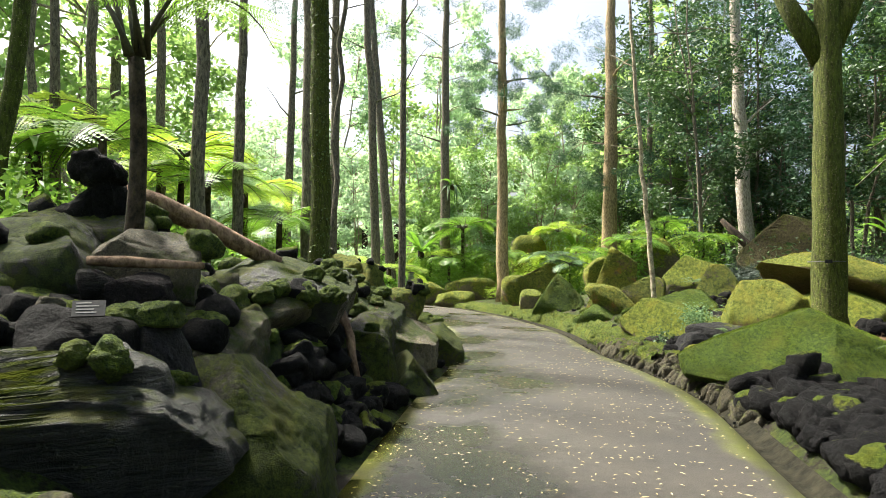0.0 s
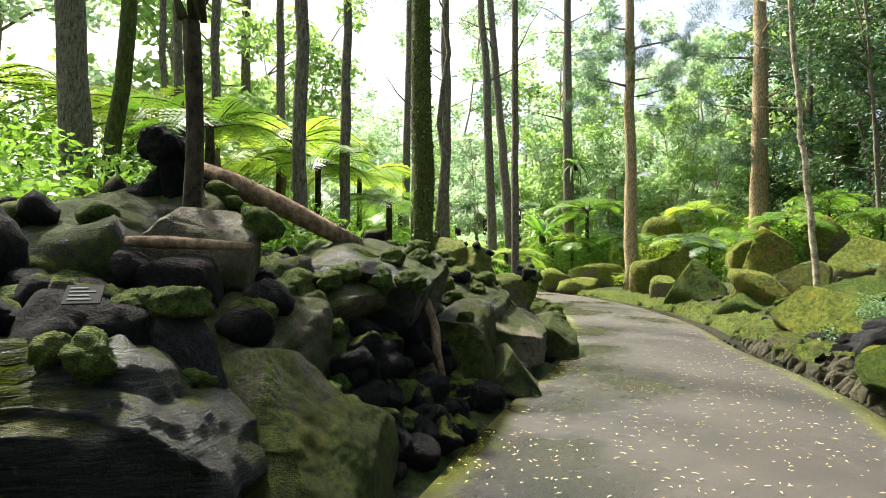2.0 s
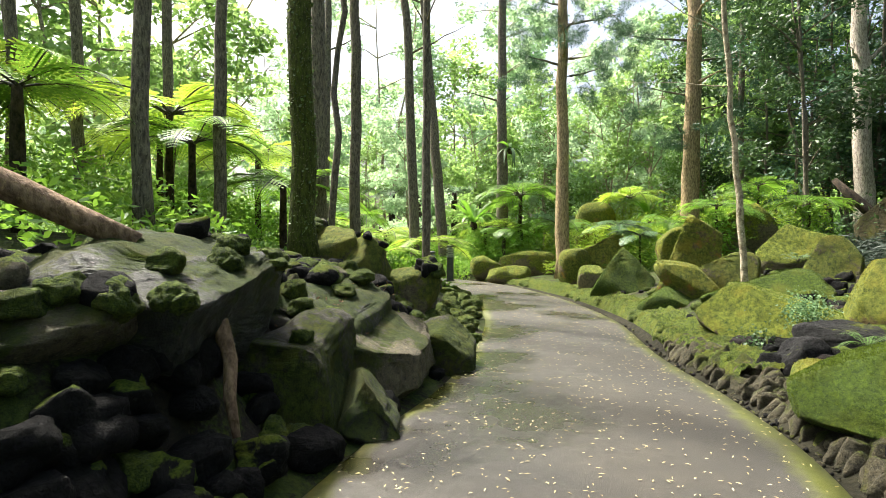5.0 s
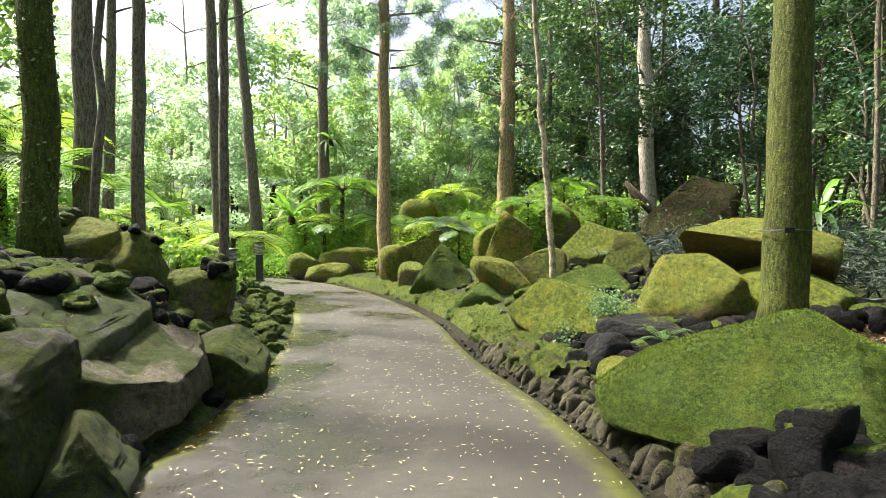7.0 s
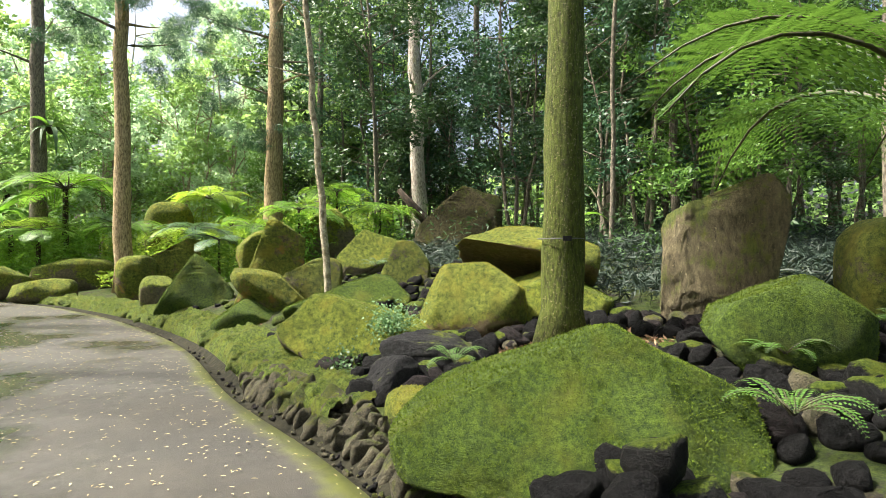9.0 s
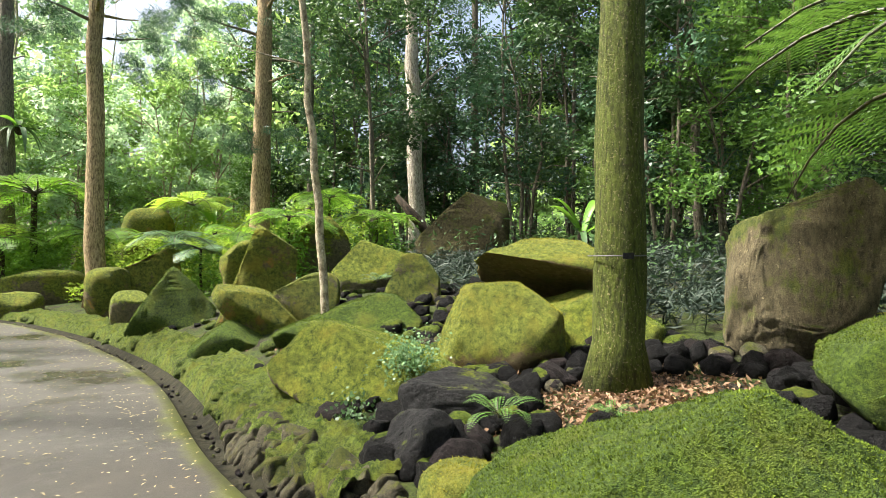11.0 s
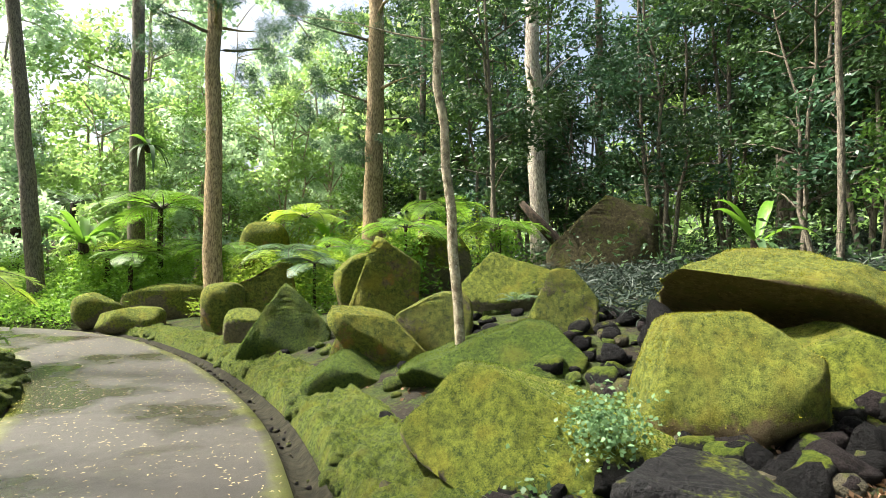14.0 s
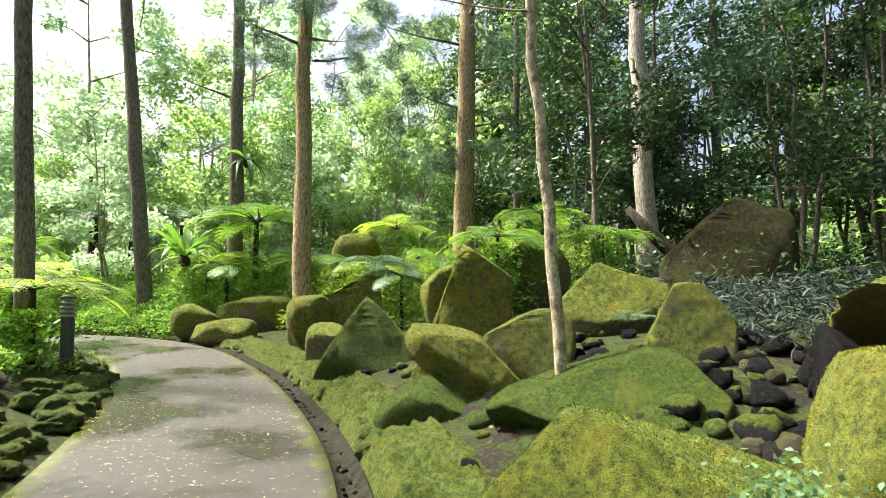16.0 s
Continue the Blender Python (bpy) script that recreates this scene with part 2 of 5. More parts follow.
# Distant haze and sun glare are put into the next two leaf colours.
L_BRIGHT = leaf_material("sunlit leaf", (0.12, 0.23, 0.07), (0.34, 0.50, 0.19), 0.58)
L_HAZED = leaf_material("far leaf paled by haze", (0.22, 0.36, 0.24), (0.52, 0.68, 0.50), 0.58)
L_NEEDLE = leaf_material("blue green needles", (0.02, 0.055, 0.03), (0.07, 0.15, 0.075), 0.25)
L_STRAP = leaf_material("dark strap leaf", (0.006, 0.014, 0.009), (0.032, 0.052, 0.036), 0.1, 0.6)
L_BROAD = leaf_material("glossy nest fern leaf", (0.05, 0.14, 0.015), (0.18, 0.36, 0.045), 0.4, 0.35)
L_COVER = leaf_material("ground cover leaf", (0.06, 0.16, 0.02), (0.26, 0.45, 0.07), 0.45)
L_LITTER = leaf_material("brown leaf litter", (0.06, 0.03, 0.016), (0.28, 0.17, 0.10), 0.1, 0.7)
L_PETAL = leaf_material("fallen yellow leaflet", (0.25, 0.19, 0.08), (0.62, 0.53, 0.29), 0.1, 0.7)
L_IVY = leaf_material("ivy leaf", (0.03, 0.06, 0.015), (0.15, 0.20, 0.06), 0.2, 0.4)
L_MOSS = leaf_material("moss tuft", (0.010, 0.026, 0.003), (0.14, 0.20, 0.016), 0.25, 0.95, 0.7, 5)
L_MOSS_Y = leaf_material("golden moss tuft", (0.03, 0.042, 0.006), (0.34, 0.33, 0.036), 0.25, 0.95, 0.7, 5)
M_STALK = plain_material("dark fern stalk", (0.015, 0.012, 0.006), (0.06, 0.055, 0.02), 30, 0.6)
M_METAL = plain_material("dark grey painted metal", (0.035, 0.037, 0.04), (0.06, 0.062, 0.066), 12, 0.45, 0.2)
M_PLAQUE = plain_material("black plaque", (0.012, 0.012, 0.013), (0.025, 0.025, 0.027), 40, 0.75)
M_PLAQUE.node_tree.nodes["Principled BSDF"].inputs["Specular IOR Level"].default_value = 0.08
M_INK = plain_material("pale plaque print", (0.07, 0.07, 0.07), (0.10, 0.10, 0.10), 40, 0.8)
M_WIRE = plain_material("dark wire", (0.03, 0.03, 0.03), (0.08, 0.08, 0.08), 30, 0.5)


def path_material():
    """Worn concrete: dry grey brown islands, dark wet hollows that shine, mossy edges."""
    m, n, l, p = mat("damp worn path")
    pos = world_pos(n)
    big = noise_node(n, l, 0.55, 4, 0.55, pos)
    mid = noise_node(n, l, 3.2, 6, 0.65, pos)
    grit = noise_node(n, l, 130, 3, 0.7, pos)
    blot = noise_node(n, l, 14, 5, 0.7, pos)
    col = ramp(n, l, mid.outputs[0], [(0.28, (0.017, 0.0145, 0.0115)), (0.72, (0.040, 0.034, 0.026))])
    col = mix(n, l, ramp(n, l, big.outputs[0], [(0.44, (0, 0, 0)), (0.58, (0.45, 0.45, 0.45))]), col, (0.020, 0.0195, 0.0185))
    col = mix(n, l, math_node(n, l, "MULTIPLY", grit.outputs[0], 0.35), col, (0.06, 0.055, 0.046))
    col = mix(n, l, ramp(n, l, blot.outputs[0], [(0.56, (0, 0, 0)), (0.68, (0.5, 0.5, 0.5))]), col, (0.022, 0.020, 0.018))
    side = n.new("ShaderNodeAttribute")
    side.attribute_name = "side"
    flow = noise_node(n, l, 0.45, 5, 0.55, pos)
    wet = math_node(n, l, "MULTIPLY_ADD", side.outputs["Fac"], -0.09, flow.outputs[0])
    wet = math_node(n, l, "MULTIPLY_ADD", mid.outputs[0], 0.22, math_node(n, l, "SUBTRACT", wet, 0.11))
    puddle = ramp(n, l, wet, [(0.46, (0, 0, 0)), (0.60, (1, 1, 1))])
    col = mix(n, l, math_node(n, l, "MULTIPLY", puddle, 0.5), col, mix(n, l, 0.4, col, (0.012, 0.012, 0.012)))
    edge = n.new("ShaderNodeAttribute")
    edge.attribute_name = "edge"
    e = math_node(n, l, "ADD", edge.outputs["Fac"], math_node(n, l, "MULTIPLY_ADD", mid.outputs[0], 1.0, -0.5))
    e = math_node(n, l, "MULTIPLY_ADD", big.outputs[0], 0.9, math_node(n, l, "SUBTRACT", e, 0.45))
    col = mix(n, l, ramp(n, l, e, [(0.62, (0, 0, 0)), (1.0, (0.85, 0.85, 0.85))]), col, (0.075, 0.083, 0.011))
    l.new(col, p.inputs["Base Color"])
    l.new(ramp(n, l, puddle, [(0, (0.66,) * 3), (1, (0.2,) * 3)]), p.inputs["Roughness"])
    p.inputs["Specular IOR Level"].default_value = 0.38
    rough = math_node(n, l, "ADD", mid.outputs[0], math_node(n, l, "MULTIPLY", grit.outputs[0], 0.5))
    bump(n, l, p, math_node(n, l, "MULTIPLY", rough, ramp(n, l, puddle, [(0, (1,) * 3), (1, (0.35,) * 3)])), 0.5, 0.014)
    return m


M_PATH = path_material()
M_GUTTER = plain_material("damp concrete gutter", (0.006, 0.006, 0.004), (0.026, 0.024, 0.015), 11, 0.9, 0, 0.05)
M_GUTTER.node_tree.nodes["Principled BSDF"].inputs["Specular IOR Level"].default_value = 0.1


# ---- mesh helpers ----
def raw(name, verts, faces, material, smooth=True):
    me = bpy.data.meshes.new(name)
    me.from_pydata([tuple(v) for v in verts], [], [tuple(f) for f in faces])
    me.materials.append(material)
    me.polygons.foreach_set("use_smooth", [smooth] * len(me.polygons))
    me.update()
    return me


def quads(name, v, material, smooth=False, tris=False):
    """A mesh of loose four-cornered (or three-cornered) leaves from an array of n x 4 x 3 numbers."""
    k = 3 if tris else 4
    n = len(v)
    me = bpy.data.meshes.new(name)
    me.vertices.add(n * k)
    me.vertices.foreach_set("co", np.asarray(v, dtype=np.float32).ravel())
    me.loops.add(n * k)
    me.loops.foreach_set("vertex_index", np.arange(n * k, dtype=np.int32))
    me.polygons.add(n)
    me.polygons.foreach_set("loop_start", np.arange(0, n * k, k, dtype=np.int32))
    me.materials.append(material)
    me.update(calc_edges=True)
    me.validate()
    return me


def part(name, me, parent=None, label="", m=None):
    ob = new(name, me)
    if parent is not None:
        ob.parent = parent
    if m is not None:
        ob.matrix_basis = m
    if label:
        ob["label"] = label
    return ob


def from_bm(name, bm, material, smooth=False):
    me = bpy.data.meshes.new(name)
    bm.to_mesh(me)
    bm.free()
    me.materials.append(material)
    me.polygons.foreach_set("use_smooth", [smooth] * len(me.polygons))
    return me


def empty(name, m):
    ob = new(name)
    ob.empty_display_size = 0.1
    ob.matrix_basis = m
    return ob


SPHERES = {}


def sphere(sub):
    if sub not in SPHERES:
        bm = bmesh.new()
        bmesh.ops.create_icosphere(bm, subdivisions=sub, radius=1)
        SPHERES[sub] = (np.array([v.co[:] for v in bm.verts]), [[v.index for v in f.verts] for f in bm.faces])
        bm.free()
    return SPHERES[sub]


def rock_mesh(name, seed, dims, material, sub=4, planes=14, cut=(0.62, 0.92), boxy=0.8, rough=0.05, taper=0.0, shear=(0, 0), strata=0.0, crisp=0.92, cuts=()):
    """A boulder: a rounded block, cut by chosen and by chance planes, then roughened at three scales.
    cuts: planes (nx, ny, nz, distance) in a block that reaches from -1 to 1."""
    rs = np.random.RandomState(seed)
    base, faces = sphere(sub)
    v = np.sign(base) * np.abs(base) ** boxy
    v /= np.abs(v).max(axis=0)
    for _ in range(planes):
        d = rs.normal(size=3)
        d /= np.linalg.norm(d)
        over = np.maximum(0, v @ d - rs.uniform(*cut))
        v = v - crisp * over[:, None] * d
    for _ in range(2 if cuts else 0):
        for *d, reach in cuts:
            d = np.array(d) / np.linalg.norm(d)
            over = np.maximum(0, v @ d - reach)
            v = v - 0.97 * over[:, None] * d
    half = np.array(dims) / 2
    v = v / np.abs(v).max(axis=0)
    zt = v[:, 2:3]
    v[:, :2] *= 1 - taper * zt * 0.5 - abs(taper) * 0.25
    v = v * half
    v[:, 0] += shear[0] * zt[:, 0] * half[0]
    v[:, 1] += shear[1] * zt[:, 0] * half[1]
    size = float(np.mean(half))
    off = Vector(rs.uniform(-50, 50, 3))
    out = []
    for b, q in zip(base, v):
        p = Vector(q)
        h = noise.noise(p / size * 1.1 + off) * 1.5 + noise.noise(p / size * 3.1 + off) * 0.7 + noise.noise(p / size * 8 + off) * 0.35
        if sub > 4:
            h += noise.noise(p / size * 19 + off) * 0.18
        if strata:
            lay = p.z * 11 + p.x * 3 + noise.noise(p * 2.2 + off) * 2.5
            h += strata / rough * (noise.noise(Vector((0, off.x, lay))) + 0.6 * noise.noise(Vector((off.y, 3, lay * 2.7))))
        out.append(p + Vector(b) * h * rough * size)
    return raw(name, out, faces, material)


def tube_data(points, radii, sides=10, wob=0.0, seed=0):
    pts = [Vector(p) for p in points]
    rs = np.random.RandomState(seed)
    off = rs.uniform(-20, 20)
    verts, faces = [], []
    side = Vector((1, 0.3, 0.2))
    for i, (p, r) in enumerate(zip(pts, radii)):
        d = (pts[min(i + 1, len(pts) - 1)] - pts[max(i - 1, 0)]).normalized()
        a = (side - d * side.dot(d)).normalized()
        b = d.cross(a)
        for k in range(sides):
            t = 2 * math.pi * k / sides
            w = 1 + wob * noise.noise(Vector((math.cos(t) * 1.3 + off, math.sin(t) * 1.3, p.length * 1.5)))
            verts.append(p + (a * math.cos(t) + b * math.sin(t)) * r * w)
    for i in range(len(pts) - 1):
        for k in range(sides):
            k2 = (k + 1) % sides
            faces.append((i * sides + k, i * sides + k2, (i + 1) * sides + k2, (i + 1) * sides + k))
    faces.append(tuple(range(sides - 1, -1, -1)))
    faces.append(tuple((len(pts) - 1) * sides + k for k in range(sides)))
    return verts, faces


def tube(name, points, radii, material, sides=10, wob=0.0, seed=0):
    return raw(name, *tube_data(points, radii, sides, wob, seed), material)


def tubes(name, list_of, material, sides=6):
    verts, faces = [], []
    for points, radii in list_of:
        v, f = tube_data(points, radii, sides)
        faces += [tuple(i + len(verts) for i in q) for q in f]
        verts += v
    return raw(name, verts, faces, material)


def leaf_quads(rs, centres, length, width, droop=0.0, up=0.0):
    """Pointed leaves at the given centres, turned by chance."""
    n = len(centres)
    d = rs.normal(size=(n, 3))
    d[:, 2] = d[:, 2] * 0.6 - droop + up
    d /= np.linalg.norm(d, axis=1)[:, None]
    s = np.cross(d, rs.normal(size=(n, 3)))
    s /= np.linalg.norm(s, axis=1)[:, None] + 1e-9
    le = (length * rs.uniform(0.6, 1.3, n))[:, None]
    wi = (width * rs.uniform(0.7, 1.2, n))[:, None]
    c = np.asarray(centres)
    bend = np.cross(d, s) * le * 0.12
    return np.stack([c - d * le / 2, c - s * wi / 2 + bend, c + d * le / 2, c + s * wi / 2 + bend], axis=1)


def clumps(rs, n, spheres):
    """Chance places in the shells of several balls (x, y, z, r)."""
    sp = np.array(spheres, dtype=float)
    w = sp[:, 3] ** 2
    k = rs.choice(len(sp), n, p=w / w.sum())
    d = rs.normal(size=(n, 3))
    d /= np.linalg.norm(d, axis=1)[:, None]
    r = sp[k, 3] * rs.uniform(0.25, 1.0, n) ** 0.55 * (1 + 0.35 * rs.normal(size=n) * 0.5)
    return sp[k, :3] + d * r[:, None] * np.array([1, 1, 0.75])


# ---- lie of the land ----
LINE = [(0.2, -9), (0.3, -4), (0.45, 0), (0.7, 3), (1.02, 5.5), (1.12, 7), (1.05, 9), (0.92, 12), (0.4, 15), (-0.32, 17.5), (-1.35, 20), (-2.9, 22.2), (-5.2, 23.9), (-9, 25.2), (-14, 26)]
WIDE = [1.25, 1.25, 1.25, 1.32, 1.42, 1.3, 1.12, 1.14, 1.1, 1.08, 1.08, 1.1, 1.15, 1.2, 1.2]


def smooth_line(k=8):
    pts = []
    for i in range(len(LINE) - 1):
        p0, p1, p2, p3 = (np.array([*LINE[j], WIDE[j]], dtype=float) for j in (max(i - 1, 0), i, i + 1, min(i + 2, len(LINE) - 1)))
        for u in np.linspace(0, 1, k, endpoint=False):
            pts.append(0.5 * (2 * p1 + (p2 - p0) * u + (2 * p0 - 5 * p1 + 4 * p2 - p3) * u ** 2 + (3 * p1 - p0 - 3 * p2 + p3) * u ** 3))
    pts.append(np.array([*LINE[-1], WIDE[-1]], dtype=float))
    return np.array(pts)


TRACK = smooth_line()
_seg = TRACK[1:, :2] - TRACK[:-1, :2]
_len2 = (_seg ** 2).sum(axis=1)


def beside(x, y):
    """How far past the path's edge a place lies (below 0: on the path), its side (1: right) and the path's y there."""
    rel = np.array([x, y]) - TRACK[:-1, :2]
    u = np.clip((rel * _seg).sum(axis=1) / _len2, 0, 1)
    near = TRACK[:-1, :2] + _seg * u[:, None]
    d = np.hypot(x - near[:, 0], y - near[:, 1])
    i = int(np.argmin(d))
    w = TRACK[i, 2] * (1 - u[i]) + TRACK[i + 1, 2] * u[i]
    cross = _seg[i, 0] * (y - near[i, 1]) - _seg[i, 1] * (x - near[i, 0])
    return d[i] - w, (-1 if cross > 0 else 1), near[i, 1]


def step(a, b, t):
    t = min(1, max(0, (t - a) / (b - a)))
    return t * t * (3 - 2 * t)


def land(x, y):
    s, side, py = beside(x, y)
    if s < 0:
        return -0.06
    far = 0.35 * noise.noise(Vector((x * 0.15, y * 0.15, 3))) * step(3, 9, s)
    if side < 0:
        bank = 0.95 * (1 - step(8.2, 10.5, py)) + 0.42 * step(8.2, 10.5, py)
        steep = step(3.0, 3.5, py) * (1 - step(4.5, 5.1, py))
        z = bank * step(0.1, 1.5 - 0.5 * steep, s) - 0.06 * (1 - step(0, 0.15, s)) + 0.15 * max(0, min(s, 8) - 1.0)
    else:
        mid = step(9.3, 11.5, py) * (1 - step(15, 19, py))
        rise = 0.12 * (1 - mid) + 0.30 * mid
        z = -0.06 - 0.07 * step(0, 0.12, s) + 0.2 * step(0.18, 0.42, s) + rise * max(0, min(s, 2.6) - 0.55) + 0.11 * max(0, min(s, 14) - 2.6)
    z += 0.05 * noise.noise(Vector((x * 1.3, y * 1.3, 0))) * step(0.6, 1.2, s)
    return z + far


def grid_axis(lo, hi, fine_lo, fine_hi, fine):
    inner = list(np.arange(fine_lo, fine_hi + 1e-6, fine))
    left, right, g = [], [], fine
    x = fine_lo
    while x > lo:
        g *= 1.25
        x -= g
        left.append(x)
    x, g = fine_hi, fine
    while x < hi:
        g *= 1.25
        x += g
        right.append(x)
    return left[::-1] + inner + right


gx, gy = grid_axis(-900, 900, -5, 9, 0.16), grid_axis(-900, 900, -3, 26, 0.16)
ground_v = [(x, y, land(x, y)) for y in gy for x in gx]
nx = len(gx)
ground_f = [(j * nx + i, j * nx + i + 1, (j + 1) * nx + i + 1, (j + 1) * nx + i) for j in range(len(gy) - 1) for i in range(nx - 1)]
ground = part("ground", raw("ground", ground_v, ground_f, M_SOIL))
tagged(ground, "dark garden soil with moss between stones and plants", "ground", kind="structure")


def strip(name, offsets, heights, material, i0=0, i1=None, edge=False):
    """A ribbon that follows the path. offsets: numbers or functions of the half width, left below 0."""
    t = TRACK[i0:i1]
    d = np.gradient(t[:, :2], axis=0)
    d /= np.linalg.norm(d, axis=1)[:, None]
    nrm = np.stack([d[:, 1], -d[:, 0]], axis=1)
    verts, faces, val = [], [], []
    k = len(offsets)
    for p, q in zip(t, nrm):
        for o, h in zip(offsets, heights):
            a = o(p[2]) if callable(o) else o * p[2]
            verts.append((p[0] + q[0] * a, p[1] + q[1] * a, h))
            val.append(max(0.0, (abs(o) - 0.6) / 0.4) if not callable(o) else 0.0)
    for i in range(len(t) - 1):
        for j in range(k - 1):
            faces.append((i * k + j, i * k + j + 1, (i + 1) * k + j + 1, (i + 1) * k + j))
    me = raw(name, verts, faces, material)
    if edge:
        a = me.attributes.new("edge", "FLOAT", "POINT")
        a.data.foreach_set("value", np.array(val, dtype=np.float32))
        a = me.attributes.new("side", "FLOAT", "POINT")
        a.data.foreach_set("value", np.tile(np.array(offsets, dtype=np.float32), len(t)))
    return me


OFFS = [-1.0, -1.0, -0.9, -0.75, -0.5, -0.25, 0, 0.25, 0.5, 0.75, 0.9, 1.0, 1.0]
HTS = [-0.12, 0.0, 0.003, 0.008, 0.015, 0.02, 0.022, 0.02, 0.015, 0.008, 0.003, 0.0, -0.12]
path = part("path", strip("path", OFFS, HTS, M_PATH, edge=True))
tagged(path, "damp worn grey brown garden path with mossy edges", "path", kind="structure")
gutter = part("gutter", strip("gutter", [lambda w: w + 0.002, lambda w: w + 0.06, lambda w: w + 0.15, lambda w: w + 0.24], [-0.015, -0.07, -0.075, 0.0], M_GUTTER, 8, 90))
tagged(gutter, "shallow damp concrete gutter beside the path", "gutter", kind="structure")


# ---- boulders ----
ROCKS = 0


def moss_tufts(ob, count, material):
    """Short tufts of moss on the faces of a boulder that look up."""
    me = ob.data
    count = int(count * 2.6)
    r = np.random.RandomState(len(me.vertices) + count)
    n = len(me.polygons)
    cen, nor, area = np.empty(n * 3), np.empty(n * 3), np.empty(n)
    me.polygons.foreach_get("center", cen)
    me.polygons.foreach_get("normal", nor)
    me.polygons.foreach_get("area", area)
    cen, nor = cen.reshape(-1, 3), nor.reshape(-1, 3)
    patch = np.array([noise.noise(Vector(c) * 3.3 + Vector((ob.location.x, 4, 1))) for c in cen])
    w = area * np.clip(nor[:, 2] + 0.25 + patch * 1.3, 0, 1)
    k = r.choice(n, count, p=w / w.sum())
    edge = np.sqrt(area[k])[:, None]
    p = cen[k] + r.normal(size=(count, 3)) * edge * 0.5
    p -= nor[k] * ((p - cen[k]) * nor[k]).sum(axis=1)[:, None]
    d = nor[k] + r.normal(size=(count, 3)) * 0.7
    d /= np.linalg.norm(d, axis=1)[:, None]
    s = np.cross(d, r.normal(size=(count, 3)))
    s /= np.linalg.norm(s, axis=1)[:, None] + 1e-9
    h = r.uniform(0.006, 0.015, count)[:, None]
    tri = np.stack([p - s * h * 0.4 - nor[k] * 0.004, p + s * h * 0.4 - nor[k] * 0.004, p + d * h], axis=1)
    part("moss", quads("moss", tri, material, tris=True), ob, "short green moss tufts")



def boulder(name, c, z, dims, material, yaw, label, sub=4, tilt=(0, 0), tufts=0, **how):
    """A boulder whose middle stands at c, from z[0] to z[1]."""
    global ROCKS
    ROCKS += 1
    low = min(z[0], land(*c)) - 0.12
    me = rock_mesh(name, 100 + ROCKS, (dims[0] * 1.12, dims[1] * 1.12, z[1] - low), material, sub, **how)
    ob = part(name, me, m=pose(c[0], c[1], (z[1] + low) / 2, tilt[0], tilt[1], yaw))
    if tufts:
        moss_tufts(ob, tufts, L_MOSS_Y if material == M_GOLDMOSS else L_MOSS)
    return tagged(ob, label, "boulder")


G = "green mossy boulder in the stone garden"
SOFT = dict(planes=4, cut=(0.85, 0.98), boxy=0.62, rough=0.035)
HARD = dict(planes=6, cut=(0.8, 0.98), boxy=0.45, rough=0.04)
boulder("boulder", (3.72, 9.62), (-0.05, 0.85), (1.8, 1.15, 0), M_BOULDER, -35, "long low boulder with green moss and a bare patch", 5, tufts=6000, cuts=((0.62, 0, 0.78, 0.56), (-0.9, 0, 0.42, 0.9), (-0.75, -0.3, -0.6, 0.82), (0, -0.85, 0.5, 0.62), (0.1, 0.6, 0.8, 0.85)), **SOFT)
boulder("boulder", (5.1, 9.42), (0.2, 1.17), (1.17, 1.0, 0), M_GOLDMOSS, -42, "rounded boulder covered with golden green moss", 5, tufts=4200, cuts=((0.62, 0, 0.78, 0.95), (-0.95, 0, 0.3, 0.9), (0.1, -0.8, 0.6, 0.9), (0.5, -0.5, -0.7, 0.95)), **SOFT)
boulder("boulder", (6.2, 9.15), (0.3, 1.07), (1.25, 0.95, 0), M_BOULDER, -48, "rounded green mossy boulder behind a tree trunk", 5, tufts=2600, cuts=((0.6, 0, 0.8, 0.72), (-0.5, -0.3, 0.8, 0.85), (0, -0.9, 0.4, 0.75)), **SOFT)
boulder("boulder", (4.28, 11.45), (0.2, 1.03), (1.75, 1.1, 0), M_THICK, -28, "low boulder under thick green moss", 5, tufts=4800, cuts=((-0.6, 0, 0.8, 0.5), (0.9, 0, 0.4, 0.88), (0, -0.8, 0.6, 0.66), (0.1, 0.6, 0.8, 0.85)), **SOFT)
boulder("boulder", (5.42, 12.0), (0.5, 1.52), (0.78, 0.7, 0), M_BROWN, -32, "egg-shaped brown boulder with patches of moss", 5, tufts=900, cuts=((-0.85, 0, 0.5, 0.7), (0.7, 0, 0.7, 0.9), (0.2, -0.85, 0.45, 0.7), (-0.8, 0, -0.6, 0.9)), **SOFT)
boulder("boulder", (8.75, 15.7), (1.2, 2.98), (1.95, 1.0, 0), M_OLIVE, -36, "tall dark brown slab with a slanting top", 5, cuts=((-0.72, 0, 0.7, 0.56), (0.6, 0, 0.8, 1.08), (0, -0.9, 0.35, 0.6), (0.3, -0.9, 0.1, 0.78)), **HARD)
boulder("boulder", (5.75, 14.1), (0.7, 1.72), (1.3, 0.9, 0), M_BOULDER, -25, G, 5, tufts=1400, cuts=((-0.8, 0, 0.6, 0.82), (0.4, 0, 0.9, 0.84), (0, -0.85, 0.5, 0.7)), **SOFT)
boulder("boulder", (4.15, 12.9), (0.5, 1.2), (0.85, 0.6, 0), M_BROWN, -20, "low brown boulder at the foot of a slim tree", 4, cuts=((-0.5, 0, 0.86, 0.8), (0, -0.9, 0.3, 0.7)), **HARD)
